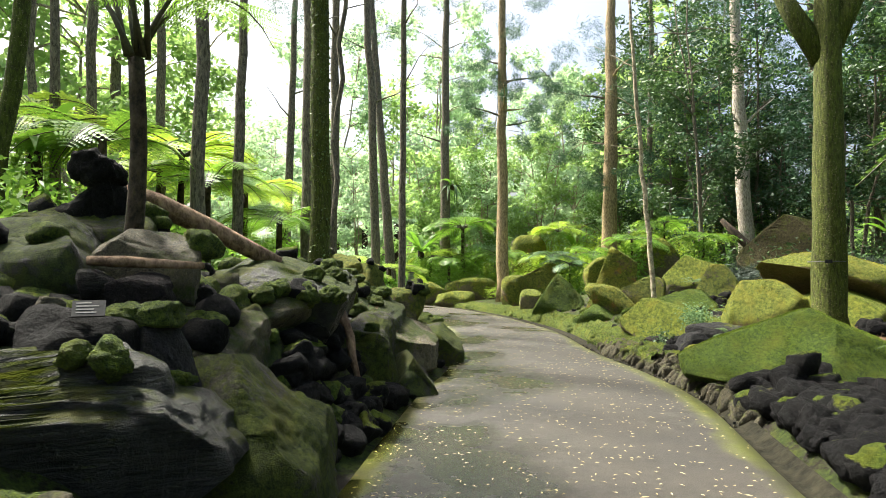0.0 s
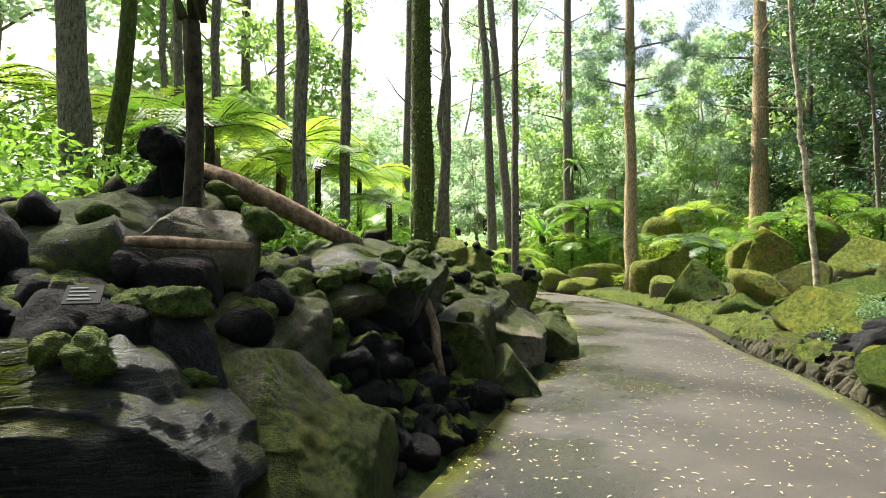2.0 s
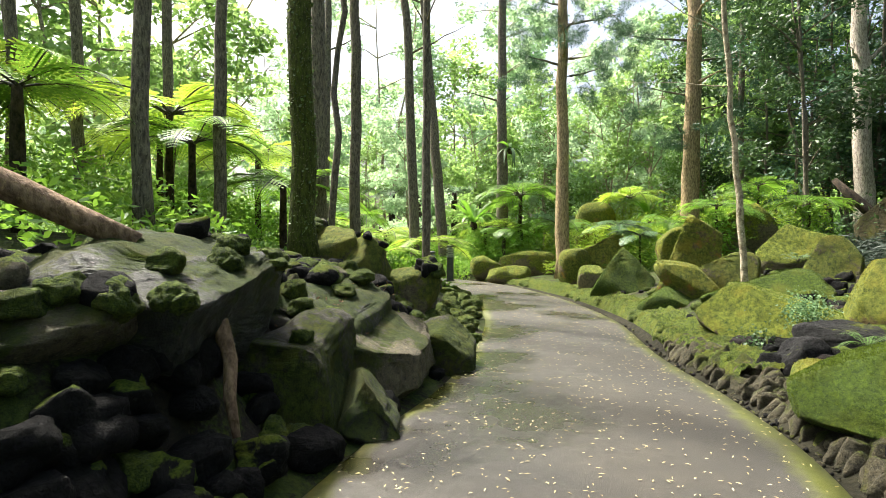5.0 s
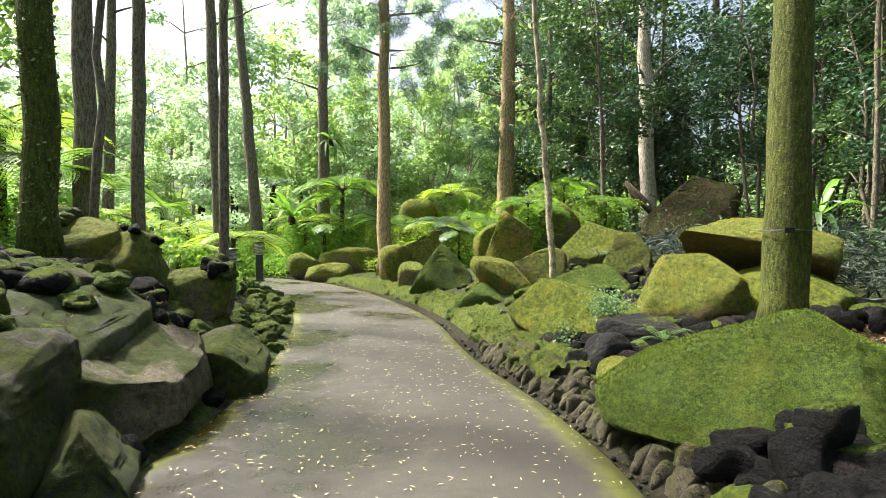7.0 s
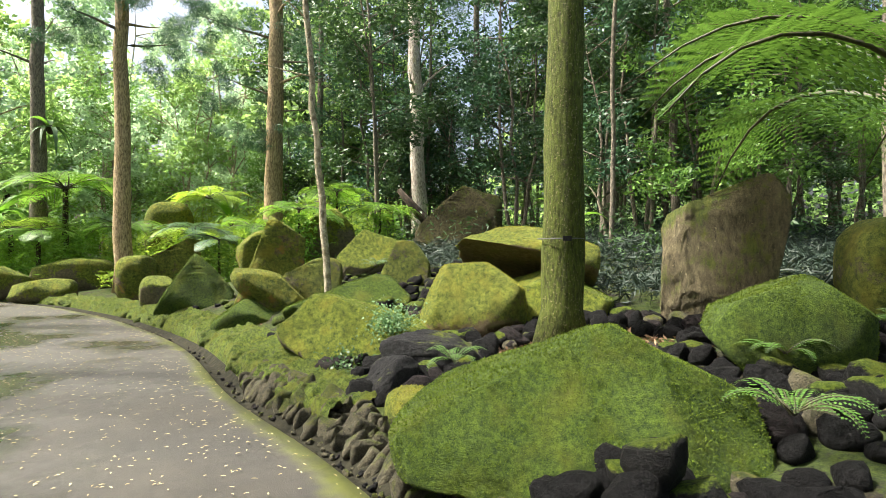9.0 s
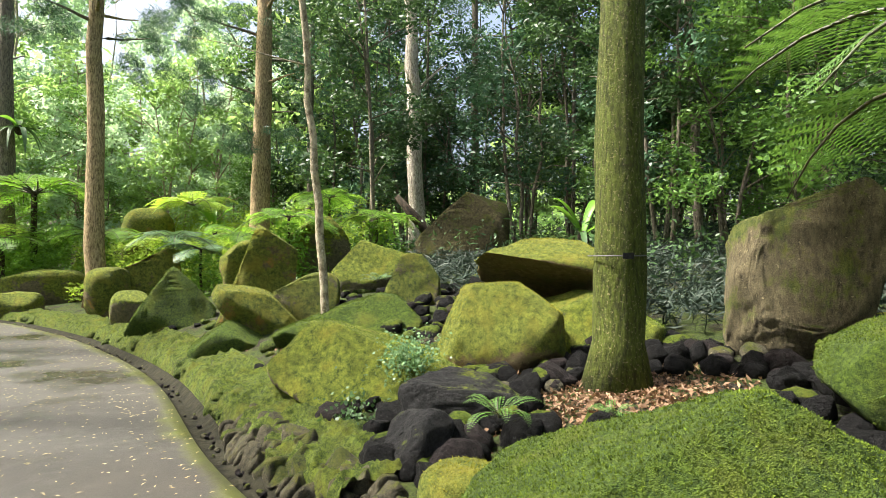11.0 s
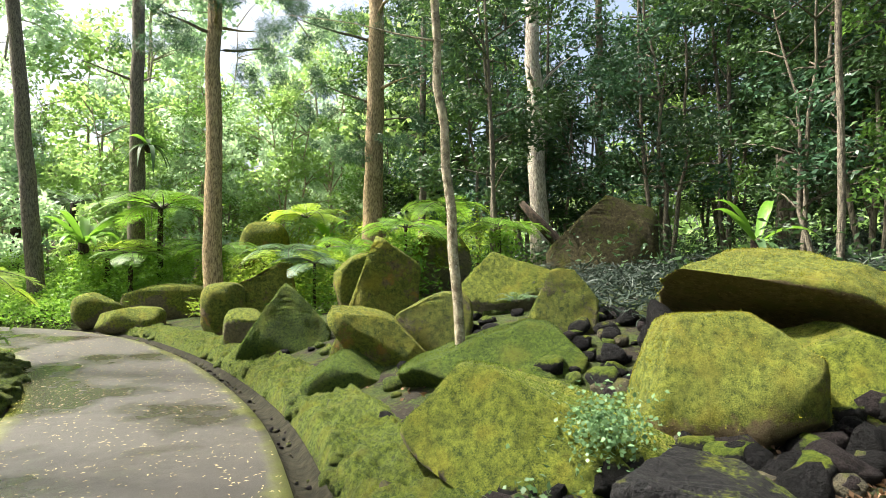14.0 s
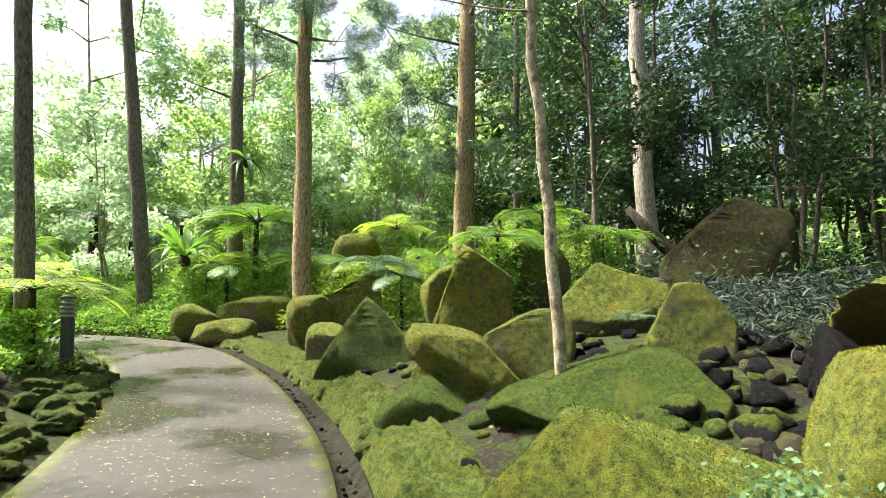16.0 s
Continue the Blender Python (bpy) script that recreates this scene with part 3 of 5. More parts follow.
boulder("boulder", (3.72, 14.1), (0.0, 1.97), (1.2, 0.85, 0), M_RUST, -14, "tall leaning boulder with rust stains and moss", 5, tufts=900, cuts=((-0.86, 0, 0.5, 0.5), (0.42, 0, 0.9, 0.9), (0.97, 0, -0.1, 0.82), (0.2, -0.95, 0.2, 0.55), (-0.5, -0.8, 0.3, 0.7)), **HARD)
boulder("boulder", (3.0, 12.75), (-0.05, 0.57), (0.95, 0.8, 0), M_THICK, -12, "small boulder under thick green moss", 5, tufts=1800, cuts=((-0.7, 0, 0.7, 0.7), (0.6, -0.3, 0.7, 0.85)), **SOFT)
boulder("boulder", (2.6, 15.4), (-0.1, 1.36), (1.28, 0.95, 0), M_THICK, -6, "pointed cone-shaped boulder under green moss", 5, tufts=3000, cuts=((-0.82, 0, 0.55, 0.56), (0.72, 0, 0.68, 0.66), (0, -0.85, 0.5, 0.55), (0.75, 0, -0.65, 0.85)), **HARD)
boulder("boulder", (1.7, 18.9), (0.1, 1.22), (0.82, 0.8, 0), M_RUST, 0, "round brown boulder with moss", 4, **SOFT)
boulder("boulder", (2.5, 19.3), (0.4, 1.65), (1.5, 0.8, 0), M_RUST, -6, "brown squared boulder with a flat slanting top", 4, cuts=((-0.5, 0, 0.86, 0.62), (0.95, 0, 0.1, 0.85), (0, -0.95, 0.2, 0.6)), **HARD)
boulder("boulder", (2.02, 16.9), (0.1, 0.8), (0.6, 0.6, 0), M_BOULDER, 0, "small green mossy boulder", 4, **SOFT)
boulder("boulder", (-1.25, 22.9), (0.1, 0.92), (1.1, 0.8, 0), M_BOULDER, 10, G, 4, cuts=((0.6, 0, 0.8, 0.7),), **SOFT)
boulder("boulder", (0.22, 22.9), (0.3, 1.1), (1.85, 0.9, 0), M_BOULDER, -5, "long flat green boulder beside the path", 4, **HARD)
boulder("boulder", (-0.4, 21.6), (0.05, 0.66), (1.45, 0.8, 0), M_BOULDER, -25, "low flat green boulder beside the path", 4, cuts=((-0.4, 0, 0.9, 0.7),), **SOFT)
boulder("boulder", (3.0, 26.6), (1.6, 3.1), (1.5, 1.0, 0), M_RUST, 0, "brown domed boulder among ferns", 4, **SOFT)
boulder("boulder", (5.95, 17.9), (0.8, 2.4), (1.6, 1.0, 0), M_BOULDER, -10, "tall dark mossy boulder", 4, cuts=((-0.6, 0, 0.8, 0.75), (0.8, 0, 0.6, 0.85)), **HARD)
boulder("boulder", (4.2, 17.9), (0.6, 1.86), (0.7, 0.7, 0), M_RUST, 0, "narrow brown boulder beside a larger one", 4, cuts=((-0.5, 0, 0.85, 0.75),), **HARD)
boulder("boulder", (3.55, 6.03), (0.0, 0.95), (1.86, 1.2, 0), M_THICK, -32, "broad peaked boulder under thick green moss", 6, tufts=16000, cuts=((-0.66, 0, 0.75, 0.58), (0.72, 0, 0.69, 0.82), (-0.15, -0.8, 0.58, 0.52), (0.62, -0.62, 0.45, 0.74), (0, 0.7, 0.7, 0.8)), **SOFT)
boulder("boulder", (7.0, 7.4), (0.6, 2.12), (1.12, 0.7, 0), M_RIBBED, -55, "standing slab of rough brown stone", 6, planes=8, boxy=0.32, cut=(0.9, 1.15), rough=0.06, cuts=((-0.26, 0, 0.96, 0.76), (0.77, 0, 0.64, 1.2), (0.95, 0, -0.3, 0.9), (0, -1, 0.12, 0.72), (-0.5, -0.85, 0, 0.92)))
boulder("boulder", (5.95, 6.15), (0.45, 1.13), (1.08, 0.8, 0), M_THICK, -52, "rounded boulder under bright green moss", 5, tufts=4800, cuts=((-0.5, 0, 0.86, 0.75), (0.75, 0, 0.66, 0.9), (-0.8, 0, -0.6, 0.85)), **SOFT)
boulder("boulder", (8.0, 6.2), (0.7, 1.65), (0.8, 0.8, 0), M_BROWN, -40, "brown boulder at the edge of the lava stones", 4, **SOFT)
boulder("boulder", (3.17, 7.2), (0.0, 0.36), (0.42, 0.4, 0), M_GOLDMOSS, 0, "small round yellow mossy boulder", 4, tufts=900, **SOFT)
boulder("boulder", (3.92, 8.42), (0.05, 0.56), (1.0, 0.62, 0), M_LAVA_SPOT, -38, "black pitted lava boulder with spots of moss", 5, planes=8, boxy=0.6, rough=0.1)
boulder("boulder", (3.3, 7.95), (0.0, 0.44), (0.42, 0.42, 0), M_LAVA_SPOT, 10, "small black lava boulder with moss", 4, planes=7, rough=0.1)
boulder("boulder", (3.4, 7.62), (0.0, 0.32), (0.4, 0.36, 0), M_PURPLE, 20, "purple grey lava boulder", 4, planes=6, rough=0.1)

# boulders that lie on others
orange = part("boulder", rock_mesh("boulder", 61, (1.38, 0.72, 0.58), M_RUST, 5, cuts=((-0.6, 0, 0.8, 0.82), (0.6, 0, 0.8, 0.8), (-0.7, 0, -0.7, 0.85), (0.1, -0.8, 0.6, 0.8)), **SOFT), m=pose(3.46, 12.9, 0.66, 8, 27, -14))
moss_tufts(orange, 900, L_MOSS_Y)
tagged(orange, "tilted boulder with orange lichen lying on another", "boulder")
table = part("boulder", rock_mesh("boulder", 75, (1.95, 1.4, 0.95), M_GOLDMOSS, 5, planes=5, boxy=0.5, cut=(0.85, 1.0), rough=0.05, cuts=((-0.3, -0.55, -0.78, 0.24), (0.6, 0, 0.8, 0.98), (0, -0.5, 0.86, 0.92))), m=pose(6.3, 9.9, 1.17, 0, 3, -44))
moss_tufts(table, 3600, L_MOSS_Y)
tagged(table, "flat-topped boulder bridging two stones like a table", "boulder")
# Two added supports; their black colour stands in for shade under the table.
boulder("boulder", (6.75, 10.2), (0.4, 1.1), (0.7, 0.6, 0), M_LAVA, 0, "support stone under the table boulder, blackened for the cavity's shade", 4)
boulder("boulder", (5.62, 10.5), (0.4, 1.2), (0.4, 0.4, 0), M_LAVA, 0, "support stone under the table boulder, blackened for the cavity's shade", 4)

# the rock bank on the other side
SLAB = dict(planes=9, cut=(0.75, 1.05), boxy=0.45, rough=0.085, crisp=1.0)
boulder("rock_slab", (-2.0, 2.3), (-0.1, 1.0), (1.85, 1.35, 0), M_SLATE, 33, "large dark damp layered rock slab", 6, strata=0.075, cuts=((0.05, -0.6, 0.8, 1.0), (0.8, -0.2, 0.55, 0.9), (0, -1, -0.15, 0.9)), **SLAB)
boulder("rock_slab", (-1.95, 1.0), (-0.1, 0.66), (1.3, 1.3, 0), M_SLATE, 20, "dark damp layered rock at the foot of the bank", 6, strata=0.075, cuts=((0.5, -0.4, 0.75, 0.8), (0.9, 0, 0.4, 0.85)), **SLAB)
boulder("rock_slab", (-1.66, 3.2), (-0.1, 1.12), (0.82, 1.05, 0), M_SAND, 8, "sandy brown rock slab with moss", 6, strata=0.02, cuts=((0.35, -0.35, 0.86, 0.72), (0.92, -0.3, 0.25, 0.8)), **SLAB)
boulder("rock_slab", (-1.16, 2.92), (-0.1, 0.78), (0.95, 1.2, 0), M_FLANK, 22, "dark sloping rock with green moss", 6, cuts=((0.6, -0.35, 0.7, 0.7), (-0.3, -0.8, 0.5, 0.8), (0.9, -0.3, 0.2, 0.85)), **SLAB)
boulder("rock_slab", (-1.68, 5.1), (0.7, 1.5), (1.4, 1.65, 0), M_DARKSTONE, 20, "large dark boulder with pale lichen spots", 6, strata=0.02, cuts=((0.4, -0.5, 0.77, 0.68), (-0.6, -0.2, 0.77, 0.8), (0.9, -0.3, -0.2, 0.85)), **SLAB)
boulder("rock_slab", (-1.08, 5.8), (-0.1, 0.82), (0.95, 1.1, 0), M_FLANK, 8, "dark green block of rock with a flat top", 6, cuts=((0.15, -0.25, 0.95, 0.88), (1, -0.1, 0.15, 0.8), (0.1, -1, 0.2, 0.85), (0.7, -0.7, 0.1, 1.0)), **SLAB)
boulder("rock_slab", (-0.68, 7.05), (-0.1, 0.74), (0.85, 1.5, 0), M_SAND, 4, "sandy topped rock ledge beside the path", 6, strata=0.02, cuts=((0.35, -0.22, 0.9, 0.62), (0.96, -0.15, 0.05, 0.84), (0.5, -0.8, 0.2, 0.85)), **SLAB)
boulder("rock_slab", (-0.32, 8.15), (-0.1, 0.5), (0.61, 0.83, 0), M_FLANK, 5, "dark rock at the end of the bank", 5, cuts=((0.6, -0.2, 0.77, 0.75),), **SLAB)
boulder("rock_slab", (-0.47, 5.82), (-0.1, 0.44), (0.52, 0.6, 0), M_DARKSTONE, 20, "pointed dark rock beside the path", 5, cuts=((0.7, -0.1, 0.7, 0.5), (-0.75, -0.2, 0.6, 0.6), (0, -0.9, 0.4, 0.6)), **SLAB)
boulder("rock_slab", (-3.0, 3.35), (1.1, 1.68), (1.5, 0.9, 0), M_DARKSTONE, -10, "broad dark rock slab on top of the bank", 5, strata=0.02, cuts=((0.2, -0.55, 0.8, 0.75), (-0.4, -0.2, 0.9, 0.8)), **SLAB)
boulder("rock_slab", (-2.06, 3.42), (1.1, 1.58), (0.6, 0.5, 0), M_SAND, 25, "sandy grey boulder on the bank", 5, cuts=((0.2, -0.5, 0.85, 0.8), (-0.6, -0.2, 0.77, 0.9)), **SLAB)
boulder("rock_slab", (-1.8, 4.1), (0.8, 1.16), (1.2, 0.8, 0), M_SAND, 10, "mossy sandy rock on the bank", 5, cuts=((0.3, -0.6, 0.75, 0.75),), **SLAB)
boulder("rock_slab", (-1.25, 6.9), (0.3, 1.02), (0.9, 1.5, 0), M_DARKSTONE, 0, "dark mossy rock on the bank", 5, cuts=((0.5, -0.3, 0.8, 0.7),), **SLAB)
boulder("rock_slab", (-2.1, 9.4), (1.0, 1.66), (0.85, 0.71, 0), M_BROWN, 0, "brown mossy boulder on the bank", 4, **SLAB)
boulder("rock_slab", (-1.65, 9.3), (0.7, 1.45), (0.61, 0.71, 0), M_BROWN, 0, "brown mossy boulder on the bank", 4, **SLAB)
boulder("rock_slab", (-1.2, 9.8), (0.4, 1.0), (1.10, 0.83, 0), M_BROWN, 0, "grey brown flat boulder on the bank", 4, **SLAB)
boulder("rock_slab", (-2.75, 2.35), (1.0, 1.62), (0.66, 0.6, 0), M_LAVA, 0, "black lava boulder on the bank", 4, rough=0.12)
boulder("rock_slab", (-1.9, 3.05), (0.9, 1.3), (0.5, 0.34, 0), M_PURPLE, 30, "dark purple lava block under a stick", 4, rough=0.08, boxy=0.5)
sign_stone = boulder("rock_slab", (-1.76, 2.32), (0.75, 1.12), (0.5, 0.42, 0), M_LAVA, 20, "black lava stone that holds a small plaque", 4, planes=6, rough=0.1)
boulder("rock_slab", (-1.46, 2.5), (0.7, 1.02), (0.4, 0.24, 0), M_LAVA_SPOT, 30, "flat grey lava stone with moss", 4, planes=6, rough=0.1)
topstone = boulder("rock_slab", (-2.82, 4.02), (1.6, 2.05), (0.44, 0.4, 0), M_LAVA, 0, "black lumpy lava stone on the bank", 4, rough=0.25, planes=3)
boulder("rock_slab", (-2.9, 4.05), (1.0, 1.78), (1.0, 0.85, 0), M_FLANK, 15, "dark mossy rock under black lava stones", 4, **SLAB)
crown = part("rock_slab", rock_mesh("rock_slab", 93, (0.36, 0.34, 0.3), M_LAVA, 4, rough=0.3, planes=3), m=pose(-2.76, 3.96, 2.08))
tagged(crown, "black lumpy lava stone perched on another", "boulder")

# what lies on top of the land and the boulders
_v, _f = [], []
for ob in [o for o in bpy.data.objects if o.name.split(".")[0] in ("boulder", "rock_slab", "ground")]:
    mm = np.array(ob.matrix_basis)
    co = np.empty(len(ob.data.vertices) * 3, dtype=np.float32)
    ob.data.vertices.foreach_get("co", co)
    _f += [tuple(i + len(_v) for i in q.vertices) for q in ob.data.polygons]
    _v += [tuple(q) for q in co.reshape(-1, 3) @ mm[:3, :3].T + mm[:3, 3]]
SURFACE = BVHTree.FromPolygons(_v, _f)


def drop(x, y):
    """The height and slope of whatever lies uppermost at a place."""
    hit, normal, _, _ = SURFACE.ray_cast(Vector((x, y, 6)), Vector((0, 0, -1)))
    return (hit.z, normal.z) if hit else (land(x, y), 1.0)


# ---- trunks and crowns ----
def leaf_crown(name, seed, spheres, count, length, width, material, droop=0.0):
    rs = np.random.RandomState(seed)
    return quads(name, leaf_quads(rs, clumps(rs, count, spheres), length, width, droop), material)


def crown_balls(seed, n, spread, height, r):
    rs = np.random.RandomState(seed)
    return [(rs.normal() * spread * 0.5, rs.normal() * spread * 0.5, rs.uniform(0, height), rs.uniform(0.5, 1.2) * r) for _ in range(n)]


HIGH_CROWNS = [leaf_crown("crown", 40 + i, crown_balls(60 + i, 22, 5.0, 5.5, 0.9), 3500, 0.22, 0.1, m) for i, m in enumerate((L_MID, L_BRIGHT, L_MID))]
NEEDLE_CROWNS = [leaf_crown("crown", 50 + i, crown_balls(70 + i, 10, 2.6, 3.2, 0.55), 3200, 0.26, 0.012, L_NEEDLE, 0.6) for i in range(2)]


def bend_points(a, b, n, bow, seed):
    rs = np.random.RandomState(seed)
    a, b = Vector(a), Vector(b)
    dx, dy = rs.uniform(-1, 1, 2) * bow
    return [a.lerp(b, i / n) + Vector((dx, dy, 0)) * math.sin(math.pi * i / n) + Vector((rs.normal(), rs.normal(), 0)) * bow * 0.18 for i in range(n + 1)]


TREE_SEED = 0


def tall_tree(base, top, r, bark, label, height=13.0, crown=None, flare=1.25, bow=0.1, ivy=False, limbs=2, sides=14):
    """A tall straight tree through two places, base and a place higher up."""
    global TREE_SEED
    TREE_SEED += 1
    rs = np.random.RandomState(900 + TREE_SEED)
    b, t = Vector(base), Vector(top)
    lowz = min(b.z, land(b.x, b.y)) - 0.15
    d = (t - b) / max(0.1, t.z - b.z)
    foot, tip = b + d * (lowz - b.z), b + d * (height - b.z)
    thing = empty("tree", Matrix.Translation(foot))
    pts = [p - foot for p in bend_points(foot, tip, 16, bow, 300 + TREE_SEED)]
    radii = [r * (1.0 - 0.5 * i / 16) * (flare if i == 0 else 1.0) for i in range(17)]
    part("trunk", tube("trunk", pts, radii, bark, sides, 0.16, TREE_SEED), thing)
    for k in range(limbs):
        i = rs.randint(7, 13)
        a = rs.uniform(0, 6.28)
        ln = rs.uniform(0.9, 1.8)
        q = pts[i]
        e = q + Vector((math.cos(a) * ln, math.sin(a) * ln, rs.uniform(0.3, 1.0)))
        part("branch", tube("branch", bend_points(q, e, 5, 0.15, k + 7 * TREE_SEED), [r * 0.22, r * 0.18, r * 0.14, r * 0.1, r * 0.07, r * 0.03], bark, 7), thing)
    if crown is not None:
        part("crown", crown, thing, m=pose(pts[-1].x * 0.8, pts[-1].y * 0.8, height - lowz - 5.5, 0, 0, rs.uniform(0, 360)))
    if ivy:
        n = 1500
        u = rs.uniform(0, 0.75, n) * 16
        a = rs.uniform(0, 6.28, n)
        c = []
        for ui, ai in zip(u, a):
            i = int(ui)
            p = pts[i].lerp(pts[i + 1], ui - i)
            rr = r * (1.0 - 0.5 * ui / 16) * 1.05
            c.append(p + Vector((math.cos(ai) * rr, math.sin(ai) * rr, 0)))
        part("ivy", quads("ivy", leaf_quads(rs, np.array(c), 0.05, 0.045), L_IVY), thing, "small grey green ivy leaves on the trunk")
    return tagged(thing, label, "tree", "tall trees")


BROWNTREE = "tall slim tree with grey brown bark"
big = tall_tree((5.25, 8.0, 0.33), (5.3, 7.97, 3.43), 0.225, B_MOSSY, "stout tree with mossy bark and a wire tie", 9.0, None, 1.5, 0.02, limbs=0, sides=24)
golden_a = tall_tree((1.43, 21.2, 1.0), (1.43, 21.2, 8.4), 0.24, B_GOLD, "tall golden brown tree beside the path", 13.3, NEEDLE_CROWNS[0], 1.3)
golden_b = tall_tree((6.0, 23.65, 1.6), (6.14, 23.6, 10.1), 0.36, B_GOLD, "tall thick golden brown tree among ferns", 13.5, NEEDLE_CROWNS[1], 1.2)
tall_tree((4.03, 11.75, 0.7), (3.82, 11.8, 4.0), 0.06, B_SLIM, "slim pale leaning tree among boulders", 7.5, None, 1.6, 0.08, limbs=3)
tall_tree((-0.93, 26.9, 1.5), (-0.9, 26.9, 11.0), 0.26, B_GREY, "tall grey tree with a nest fern on its trunk", 17, NEEDLE_CROWNS[0])
tall_tree((-3.4, 25.9, 1.0), (-4.0, 25.8, 9.0), 0.24, B_GREY, BROWNTREE, 17, NEEDLE_CROWNS[1])
tall_tree((9.91, 19.9, 1.6), (9.79, 19.95, 6.2), 0.27, B_PALE, "thick pale tree trunk with peeling bark", 13, NEEDLE_CROWNS[0])
tall_tree((-2.28, 8.8, 1.4), (-2.36, 8.75, 5.8), 0.17, B_MOSSY, "tall tree with ivy on its trunk", 14, None, 1.5, ivy=True)
tall_tree((-3.46, 12.2, 1.5), (-3.55, 12.15, 7.5), 0.17, B_GREY, BROWNTREE, 15, None)
tall_tree((-1.33, 12.1, 0.5), (-1.33, 12.1, 7.4), 0.085, B_GREY, "slim straight tree beside the path lights", 12, None, 1.3, 0.03)
tall_tree((-3.81, 7.78, 1.6), (-3.81, 7.78, 5.3), 0.11, B_GREY, BROWNTREE, 14, None)
tall_tree((-4.1, 9.85, 1.7), (-4.0, 9.9, 6.3), 0.1, B_GREY, BROWNTREE, 13, None)
tall_tree((-2.5, 10.4, 1.0), (-2.05, 10.45, 6.6), 0.06, B_GREY, "slim leaning tree with grey bark", 11, None, 1.2, 0.25)
tall_tree((-2.75, 17.5, 0.8), (-3.17, 17.4, 9.6), 0.15, B_GREY, BROWNTREE, 15, None)
tall_tree((-7.1, 9.3, 2.0), (-7.17, 9.2, 6.1), 0.09, B_GREY, BROWNTREE, 13, None)
tall_tree((-8.65, 10.6, 2.0), (-8.75, 10.5, 6.8), 0.09, B_GREY, BROWNTREE, 13, None)
tall_tree((-7.8, 11.2, 2.0), (-7.85, 11.2, 7.1), 0.12, B_GREY, BROWNTREE, 14, None)
tall_tree((-7.66, 13.7, 2.0), (-7.7, 13.6, 7.4), 0.13, B_GREY, BROWNTREE, 14, None)
tall_tree((-6.38, 6.4, 2.0), (-6.47, 6.3, 4.5), 0.2, B_GREY, "forked grey tree behind the rock bank", 13, None)
tall_tree((-5.3, 5.9, 1.9), (-5.1, 6.0, 4.5), 0.1, B_MOSSY, BROWNTREE, 12, None)
tall_tree((-3.3, 13.9, 0.8), (-3.3, 13.85, 5.8), 0.13, B_GREY, BROWNTREE, 14, None)
tall_tree((-11, 17, 1.6), (-11, 17, 7), 0.2, B_GREY, BROWNTREE, 15, None)
tall_tree((-6.5, 20, 1.2), (-6.4, 20, 7), 0.16, B_GREY, BROWNTREE, 15, NEEDLE_CROWNS[1])
tall_tree((10.0, 11.8, 1.6), (10.07, 11.7, 5.5), 0.055, B_GREY, BROWNTREE, 12, NEEDLE_CROWNS[1])
tall_tree((12.4, 12.1, 1.8), (12.3, 12.2, 6.3), 0.1, B_GREY, BROWNTREE, 13, NEEDLE_CROWNS[0])
tall_tree((15.0, 16.5, 2.0), (15.1, 16.5, 7), 0.22, B_GREY, BROWNTREE, 14, HIGH_CROWNS[2])
tall_tree((8.0, 24.5, 2.0), (8.1, 24.5, 8), 0.14, B_GREY, BROWNTREE, 14, NEEDLE_CROWNS[1])
tall_tree((13.5, 22, 2.0), (13.5, 22, 8), 0.16, B_GREY, BROWNTREE, 15, HIGH_CROWNS[0])

# unseen trees added behind the camera, so that their crowns shade the garden
for k, (x, y) in enumerate(((3.5, -3), (-3, -4), (7, 0.5), (1.5, -8), (9.5, 4), (11.5, 7.5), (6.5, -6))):
    tall_tree((x, y, land(x, y)), (x, y + 0.1, 6), 0.2, B_GREY, BROWNTREE, 13, HIGH_CROWNS[k % 3])

# sprays of needles that hang from the golden trees
SPRAY = leaf_crown("needle_spray", 58, [(0.17 * k * math.cos(k * 2.4), 0.12 * k * math.sin(k * 2.4), 0.45 * math.sin(k * 1.7) - 0.1 * k, 0.2 + 0.05 * (k % 4)) for k in range(9)], 1900, 0.34, 0.011, L_NEEDLE, 0.7)
for tree, spots in ((golden_a, ((1.3, 0.2, 7.2), (-1.2, -0.3, 7.6), (0.5, -0.6, 8.6), (1.9, 0.1, 8.9), (-0.6, 0.2, 9.6))), (golden_b, ((-1.6, -0.4, 7.0), (1.5, 0.1, 6.4), (-0.5, -0.5, 5.6), (2.6, 0.0, 8.2), (-2.4, -0.2, 9.0)))):
    for k, (x, y, z) in enumerate(spots):
        tip = Vector((x, y, z - tree.location.z))
        limb = part("branch", tube("branch", bend_points((0, 0, tip.z - 0.3), tip, 5, 0.12, 70 + k), [0.05, 0.042, 0.034, 0.026, 0.018, 0.01], B_GREY, 7), tree)
        part("needle_spray", SPRAY, limb, "hanging blue green needles", m=pose(*tip, 0, 0, 77 * k))

# two forks and the tie of the stout tree
fork = big.children[0]
for end, rr in (((-0.75, 0.35, 6.2), 0.13), ((0.8, -0.3, 6.4), 0.14)):
    part("branch", tube("branch", [Vector((0.03, 0, 4.2)), Vector((end[0] * 0.45, end[1] * 0.45, 5.0)), Vector(end)], [0.17, rr, rr * 0.7], B_MOSSY, 14), big)
tie_z = 1.45 - big.location.z
part("wire_tie", tube("wire_tie", [Vector((0.235 * math.cos(a), 0.235 * math.sin(a), tie_z)) for a in np.linspace(0, 6.283, 25)], [0.006] * 25, M_WIRE, 6), big, "dark wire tied round the trunk")
bm = bmesh.new()
